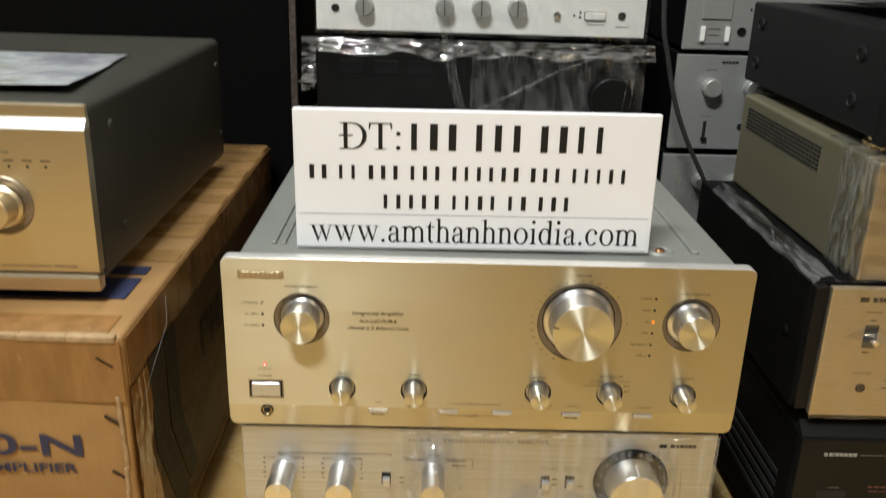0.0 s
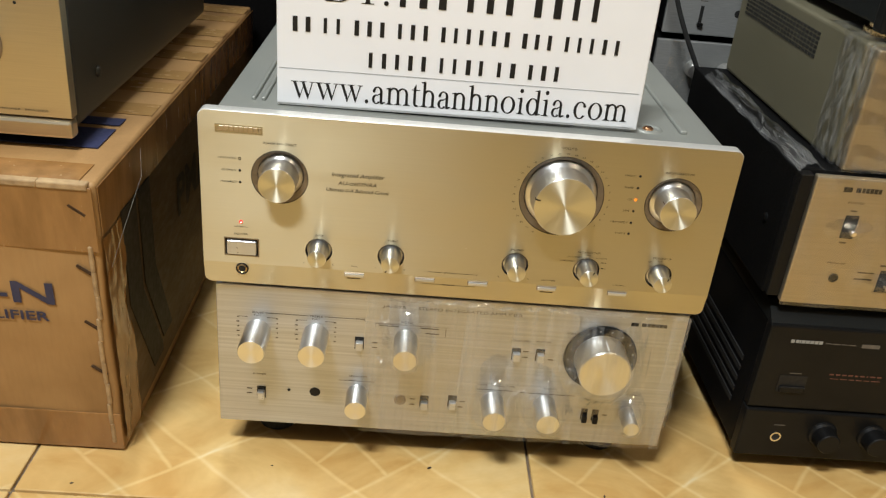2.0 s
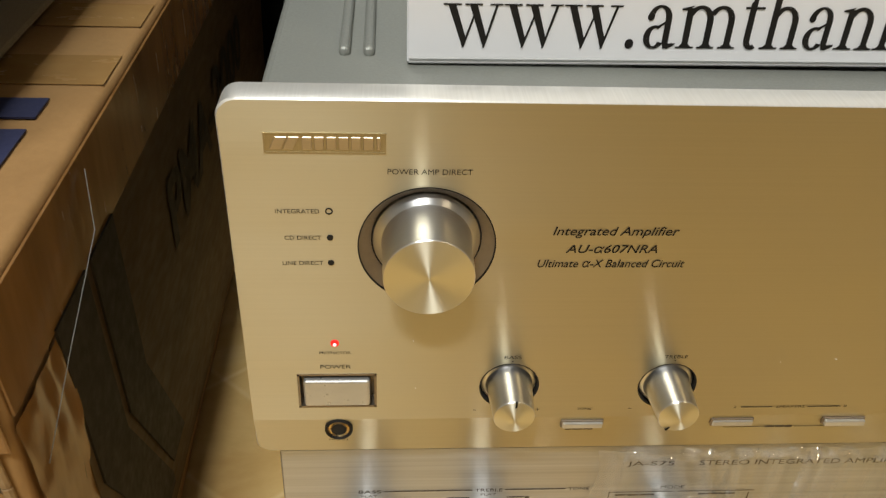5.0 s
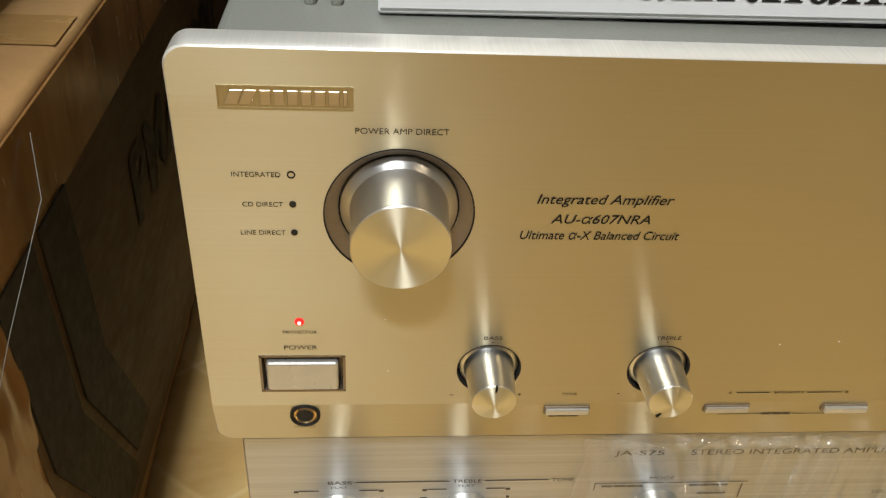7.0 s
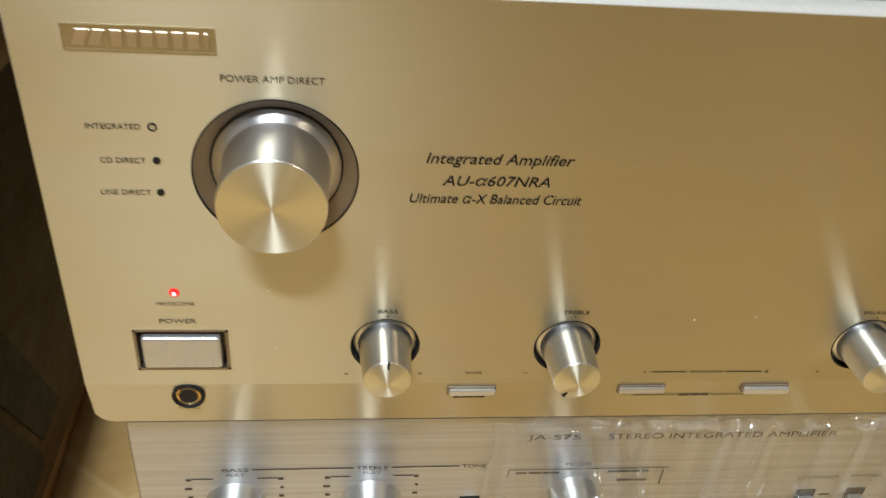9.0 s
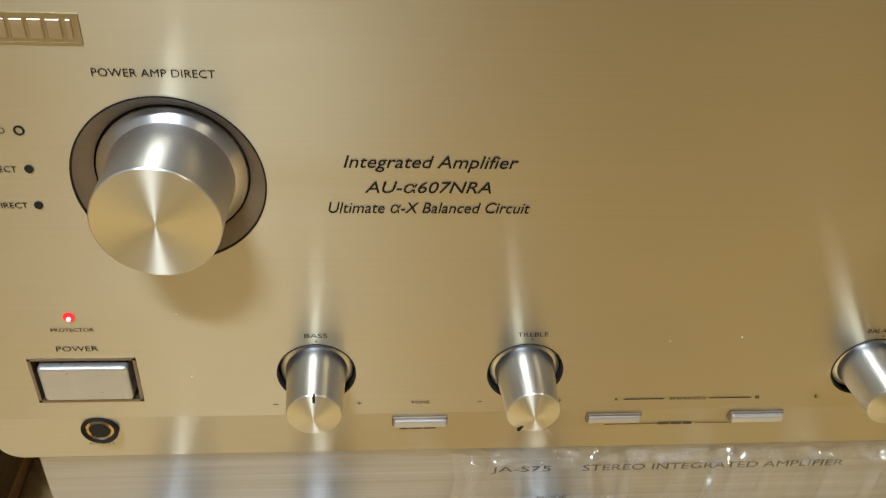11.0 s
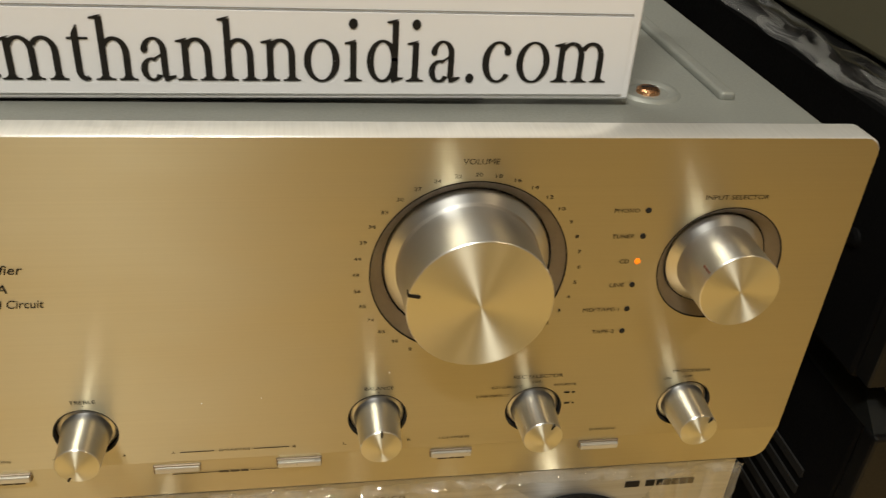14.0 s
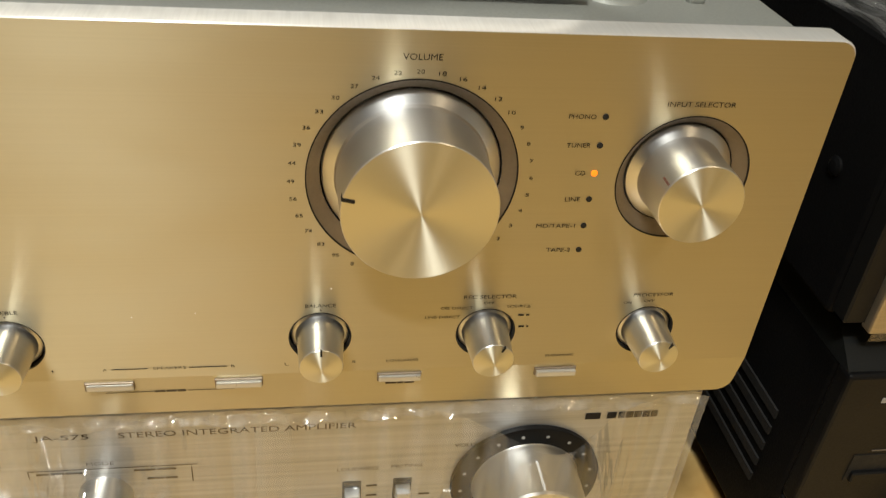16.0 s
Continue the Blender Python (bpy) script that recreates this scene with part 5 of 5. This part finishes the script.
def papers():
    s = thing("booklet", "curled grey booklet lying on the topmost amplifier", "booklet", (-0.015, -0.018, -0.005))
    for k in range(3):
        def fn(u, v, k=k):
            return (0.408 + 0.13 * u + 0.012 * k, 0.20 + 0.22 * v + 0.01 * k, 0.5605 + 0.003 * k + 0.012 * (1 - u) ** 3 * (1 + 0.2 * k) * max(0, 1 - v))
        bm = bmesh.new()
        g = [[bm.verts.new(fn(i / 12, j / 8)) for j in range(9)] for i in range(13)]
        for i in range(12):
            for j in range(8):
                bm.faces.new((g[i][j], g[i + 1][j], g[i + 1][j + 1], g[i][j + 1]))
        part("page", bm, PAPER if k % 2 else LEAFLET, s, "", smooth=True)
    return s


papers()


# ---- behind: wrapped units ----
def dark_unit():
    u = thing("amplifier", "dark amplifier wrapped in crinkled film behind the sign", "amplifier")
    X0, X1, Y, Z0, Z1 = -0.208, 0.232, 0.50, 0.345, 0.4790
    part("front_panel", block(X0, X1, Y, Y + 0.012, Z0, Z1, 0.0015, 2), BLACK, u, "black front panel")
    part("case", block(X0 + 0.004, X1 - 0.004, Y + 0.012, 0.86, Z0, Z1, 0.002, 2), BLACK_PAINT, u, "black case")
    for k in range(9):
        x = X0 + 0.03 + 0.046 * k
        part("display_block", block(x, x + 0.034, Y - 0.0012, Y + 0.002, 0.437, 0.456, 0.0006, 1), BLUE_BLACK, u, "dim display block")
    part("knob", lathe([(0.030, 0), (0.029, 0.02), (0.027, 0.021), (0, 0.021)], 40), BLACK, u, "large black knob", facing(0.190, Y, 0.415))
    def skirt(a, v):
        x = X0 - 0.018 + (X1 - X0 + 0.03) * a
        z = Z1 + 0.007 - (0.020 + 0.014 * noise.noise((a * 9, 1, 1)) + 0.05 * (a < 0.04) ) * v
        return (x, Y - 0.006 - 0.014 * v + 0.004 * noise.noise((a * 16, v * 5, 2)), z)
    film_sheet("film", 160, 8, skirt, u, mat=GATHERED_FILM)
    def veil(a, v):
        x = 0.0 + 0.235 * a
        return (x, Y - 0.006 - 0.0022 * noise.noise((a * 22 + v * 2, v * 2, 6)), 0.375 + 0.10 * v)
    film_sheet("film", 70, 30, veil, u)
    for pts in ([(-0.042, 0.525), (-0.032, 0.487), (-0.026, 0.440), (-0.012, 0.396), (0.000, 0.390)], [(0.000, 0.390), (0.050, 0.415), (0.110, 0.448), (0.165, 0.470)], [(0.205, 0.478), (0.212, 0.44), (0.212, 0.40)]):
        def strip(a, v, pts=pts):
            t = a * (len(pts) - 1)
            i = min(int(t), len(pts) - 2)
            f = t - i
            x = pts[i][0] * (1 - f) + pts[i + 1][0] * f
            z = pts[i][1] * (1 - f) + pts[i + 1][1] * f
            w = 0.014 + 0.005 * noise.noise((a * 5, 2, 2))
            return (x + w * (v - 0.5), Y - 0.016 + 0.006 * math.sin(v * 9 + a * 5) + 0.004 * noise.noise((a * 20, v * 6, 4)), z + 0.3 * w * (v - 0.5))
        film_sheet("film_fold", 40, 10, strip, u, mat=FOLDED_FILM)
    return u


dark_unit()


def white_unit():
    u = thing("amplifier", "silver-white amplifier with round knobs wrapped in film on a dark unit", "amplifier")
    X0, X1, Y, Z0, Z1 = -0.206, 0.228, 0.495, 0.4950, 0.640
    part("front_panel", block(X0, X1, Y, Y + 0.006, Z0, Z1, 0.001, 1), PALE, u, "pale silver panel")
    part("case", block(X0 + 0.006, X1 - 0.006, Y + 0.006, 0.84, Z0 + 0.002, Z1, 0.002, 2), BLACK_PAINT, u, "dark case")
    for x in (X0 + 0.05, X1 - 0.05):
        for y in (0.54, 0.80):
            part("foot", lathe([(0.018, 0), (0.018, 0.0155)], 20), RUBBER, u, "black foot", pose(x, y, 0.4795))
    for x, z, r in ((-0.143, 0.526, 0.0125), (-0.038, 0.528, 0.0125), (0.010, 0.528, 0.0125), (0.057, 0.529, 0.0125), (-0.08, 0.585, 0.026), (0.03, 0.585, 0.0125)):
        k = part("knob", lathe([(r, 0), (r, 0.003), (r * 0.9, 0.004), (r * 0.88, 0.014), (r * 0.84, 0.015), (0, 0.015)], 32), NICKEL, u, "round silver knob", facing(x, Y, z))
        sharp(k, 25)
        part("pointer", block(-0.0006, 0.0006, -r * 0.8, r * 0.8, 0.0149, 0.0155), GAP, k)
    for x in (-0.181, 0.196):
        part("socket", lathe([(0.0052, 0.0), (0.0052, 0.0016), (0.0030, 0.001), (0, 0.0006)], 24), BLACK, u, "dark socket", facing(x, Y, 0.523))
    part("button", lathe([(0.005, 0), (0.0045, 0.005), (0, 0.0055)], 20), CHROME, u, "small round button", facing(0.110, Y, 0.522))
    for x0, x1, z in ((0.147, 0.174, 0.522), (0.100, 0.128, 0.552), (0.150, 0.176, 0.558)):
        part("button_frame", block(x0 - 0.001, x1 + 0.001, Y - 0.0004, Y + 0.002, z - 0.0055, z + 0.0055), BRONZE, u, "dark button frame")
        part("button", block(x0, x1, Y - 0.004, Y, z - 0.0045, z + 0.0045, 0.0008, 2), PALE, u, "flat silver button")
    for x, z in ((0.133, 0.522), (0.141, 0.526), (0.141, 0.520), (0.133, 0.548)):
        part("mark", block(x - 0.0012, x + 0.0012, Y - 0.0004, Y, z - 0.0016, z + 0.0016), INK, u)
    bars(words(0.15, 0.175, 2, 3), 0.511, 0.0009, Y - 0.0002, BROWN_INK, u)
    bars(words(0.188, 0.207, 2, 4), 0.509, 0.0009, Y - 0.0002, BROWN_INK, u)
    film_sheet("film", 90, 40, lambda a, v: (X0 + 0.434 * a, Y - 0.017 - 0.005 * noise.noise((a * 16 + v * 4, v * 6, 6)) * (0.4 + v), Z0 - 0.002 + 0.14 * v), u)
    return u


white_unit()


def silver_units():
    u = thing("amplifier", "silver amplifier with turned knobs and slider in the rear stack", "amplifier", group="rear silver units")
    X0, X1, Y = 0.2780, 0.700, 0.50
    part("front_panel", block(X0, X1, Y, Y + 0.006, 0.3470, 0.4755, 0.001, 1), GREY_SILVER, u, "brushed silver panel")
    part("case", block(X0 + 0.004, X1 - 0.004, Y + 0.006, 0.82, 0.346, 0.4758, 0.002, 2), BLACK_PAINT, u, "dark case")
    for x in (0.327, 0.384, 0.441):
        k = part("knob", lathe([(0.0125, 0), (0.0120, 0.016), (0.0110, 0.017), (0, 0.017)], 32), NICKEL, u, "turned silver knob", facing(x, Y, 0.433))
        sharp(k, 25)
    part("slider_slot", block(0.3240, 0.3285, Y - 0.0005, Y + 0.001, 0.3580, 0.3860), GAP, u, "dark slider slot")
    part("slider", block(0.3225, 0.3300, Y - 0.006, Y, 0.3600, 0.3640, 0.0005, 1), BLACK, u, "black slider lever")
    part("socket", lathe([(0.005, 0.0004), (0, 0.0006)], 20), GAP, u, "dark socket", facing(0.376, Y, 0.379))
    for a, b in ((0.3390, 0.3430), (0.3438, 0.3474), (0.3482, 0.3520), (0.3528, 0.3566), (0.3574, 0.3610)):
        part("maker_mark", block(a, b, Y - 0.0004, Y, 0.4645, 0.4680), INK, u)
    bars(words(0.318, 0.334, 2, 1), 0.4560, 0.0010, Y - 0.0002, BROWN_INK, u)
    bars([(0.322, 0.332)], 0.3925, 0.0010, Y - 0.0002, BROWN_INK, u)
    low = thing("amplifier", "silver amplifier wrapped in film at the foot of the rear stack", "amplifier", group="rear silver units")
    part("front_panel", block(X0 - 0.003, X1, Y - 0.002, Y + 0.006, 0.200, 0.3380, 0.001, 1), GREY_SILVER, low, "brushed silver panel")
    part("case", block(X0, X1 - 0.004, Y + 0.006, 0.82, 0.200, 0.338, 0.002, 2), BLACK_PAINT, low, "dark case")
    for x in (0.328, 0.374, 0.42):
        k = part("knob", lathe([(0.0105, 0), (0.0100, 0.018), (0.0092, 0.019), (0, 0.019)], 32), NICKEL, low, "turned silver knob", facing(x, Y - 0.002, 0.302))
        sharp(k, 25)
    film_sheet("film", 60, 40, lambda a, v: (X0 + 0.01 + 0.16 * a, Y - 0.024 - 0.008 * noise.noise((a * 9 + v * 4, v * 8, 6)), 0.21 + 0.132 * v), low)
    top = thing("tape_deck", "silver deck with rectangular buttons on the rear stack", "tape deck", group="rear silver units")
    part("front_panel", block(X0 + 0.004, X1, Y, Y + 0.006, 0.4825, 0.620, 0.001, 1), GREY_SILVER, top, "pale silver panel")
    part("case", block(X0 + 0.008, X1 - 0.004, Y + 0.006, 0.82, 0.481, 0.62, 0.002, 2), BLACK_PAINT, top, "dark case")
    part("key_frame", block(0.3010, 0.3430, Y - 0.0012, Y + 0.002, 0.4905, 0.5200, 0.0004, 1), GREY_SILVER, top, "recessed key frame")
    for x in (0.3035, 0.3365):
        part("key", block(x, x + 0.0055, Y - 0.006, Y, 0.4940, 0.5130, 0.0008, 2), PALE, top, "upright key")
    part("window_frame", block(0.3030, 0.3430, Y - 0.003, Y + 0.002, 0.5225, 0.5900, 0.001, 1), GREY_SILVER, top, "cassette window frame")
    part("socket", lathe([(0.0060, 0), (0.0058, 0.0016), (0.0035, 0.001), (0, 0.0006)], 24), BLACK, top, "dark socket", facing(0.3590, Y, 0.5070))
    bars(words(0.314, 0.330, 2, 2), 0.5100, 0.0010, Y - 0.0016, BROWN_INK, top)
    bars(words(0.314, 0.330, 2, 3), 0.5020, 0.0010, Y - 0.0016, BROWN_INK, top)
    for x in (0.368, 0.374):
        part("mark", block(x - 0.0012, x + 0.0012, Y - 0.0004, Y, 0.534, 0.5375), INK, top)
    return u


silver_units()


def rear_supports():
    """Dark units that carry the rear stacks, hidden but for their tops."""
    a = thing("speaker", "black wooden loudspeaker cabinet behind the carton", "speaker")
    part("cabinet", block(-0.78, -0.262, 0.70, 1.10, 0.0, 1.25, 0.004, 2), SPEAKER, a, "black cabinet")
    part("grille", block(-0.770, -0.272, 0.690, 0.700, 0.03, 1.22, 0.004, 2), BLACK_CLOTH, a, "black cloth grille")
    b = thing("stand", "dark wooden stand under the rear amplifier", "stand")
    part("top", block(-0.225, 0.235, 0.492, 0.90, 0.325, 0.3445, 0.002, 1), DARK_WOOD, b)
    for x in (-0.222, 0.212):
        part("side", block(x, x + 0.02, 0.50, 0.90, 0.0, 0.325, 0.001, 1), DARK_WOOD, b)
    c = thing("stand", "dark wooden stand under the rear silver units", "stand")
    part("top", block(0.270, 0.72, 0.495, 0.85, 0.18, 0.1995, 0.002, 1), DARK_WOOD, c)
    for x in (0.272, 0.70):
        part("side", block(x, x + 0.018, 0.50, 0.85, 0.0, 0.18, 0.001, 1), DARK_WOOD, c)
    r = thing("shelf_rack", "dark metal shelf rack standing against the wall", "rack")
    part("post", block(-0.259, -0.249, 0.60, 0.612, 0.0, 1.3, 0.001, 1), BROWN_POST, r, "speckled upright post")
    for z in (0.20, 0.335, 0.405, 0.525, 0.66):
        part("shelf", block(-0.249, -0.212, 0.605, 0.95, z, z + 0.004, 0.001, 1), BROWN_POST, r, "thin dark shelf")


SPEAKER = mottled("black_veneer", (0.004, 0.0036, 0.0034), (0.007, 0.0064, 0.006), 6, 0.55, stretch=(1, 1, 0.1), spec=0.12)
BLACK_CLOTH = mottled("black_cloth", (0.0028, 0.0026, 0.0026), (0.005, 0.0046, 0.0045), 200, 0.9, bump_s=0.5, bump_scale=900, spec=0.04)
DARK_WOOD = mottled("dark_stained_wood", (0.02, 0.013, 0.009), (0.035, 0.022, 0.014), 6, 0.5, stretch=(8, 1, 1))
BROWN_POST = mottled("speckled_brown_metal", (0.03, 0.022, 0.018), (0.13, 0.10, 0.085), 160, 0.5, 0.3)
rear_supports()


def cable():
    c = thing("cable", "black cable hanging down beside the rear stack", "cable")
    pts = [(0.238, 0.45, 0.80), (0.238, 0.45, 0.554), (0.253, 0.45, 0.470), (0.268, 0.45, 0.418), (0.291, 0.45, 0.366), (0.326, 0.45, 0.304), (0.357, 0.45, 0.241), (0.372, 0.45, 0.16), (0.36, 0.45, 0.05), (0.34, 0.44, 0.004)]
    fine = []
    for i in range(len(pts) - 1):
        p0, p1, p2, p3 = (Vector(pts[max(0, min(len(pts) - 1, i + k))]) for k in (-1, 0, 1, 2))
        for s in range(6):
            t = s / 6
            fine.append(0.5 * ((2 * p1) + (p2 - p0) * t + (2 * p0 - 5 * p1 + 4 * p2 - p3) * t * t + (3 * p1 - p0 - 3 * p2 + p3) * t ** 3))
    part("wire", tube([tuple(p) for p in fine + [Vector(pts[-1])]], 0.0032), RUBBER, c, "black rubber wire")


cable()


# ---- floor tiles ----
def tiles():
    S, X, Y, G = 0.488, 0.093, -0.065, 0.0016
    mesh = finish(block(G, S - G, G, S - G, -0.010, 0.0, 0.0009, 1), "tile", TILE)
    for i in range(-4, 4):
        for j in range(-4, 3):
            ob = new("tile", mesh)
            ob.parent = floor
            ob.matrix_basis = pose(X + i * S, Y + j * S, 0.0)


tiles()


def crumb(x, y, r, turn):
    bm = bmesh.new()
    bmesh.ops.create_icosphere(bm, subdivisions=1, radius=r)
    for v in bm.verts:
        v.co = Vector((v.co.x * 1.8, v.co.y * 0.7, v.co.z * 0.5)) * (1 + 0.3 * noise.noise(v.co * 900))
    ob = new("crumb", finish(bm, "crumb", DARK_WOOD))
    ob.matrix_basis = pose(x, y, r * 0.5, 0, 0, turn)
    tagged(ob, "tiny dark crumb of dirt on the tiles", "crumb", "crumbs on the floor")


for x, y, r, turn in ((-0.009, -0.002, 0.0016, 30), (0.165, -0.028, 0.0015, 80), (0.185, -0.065, 0.0012, 10), (-0.165, -0.012, 0.0009, 50), (-0.345, -0.052, 0.0012, 20)):
    crumb(x, y, r, turn)
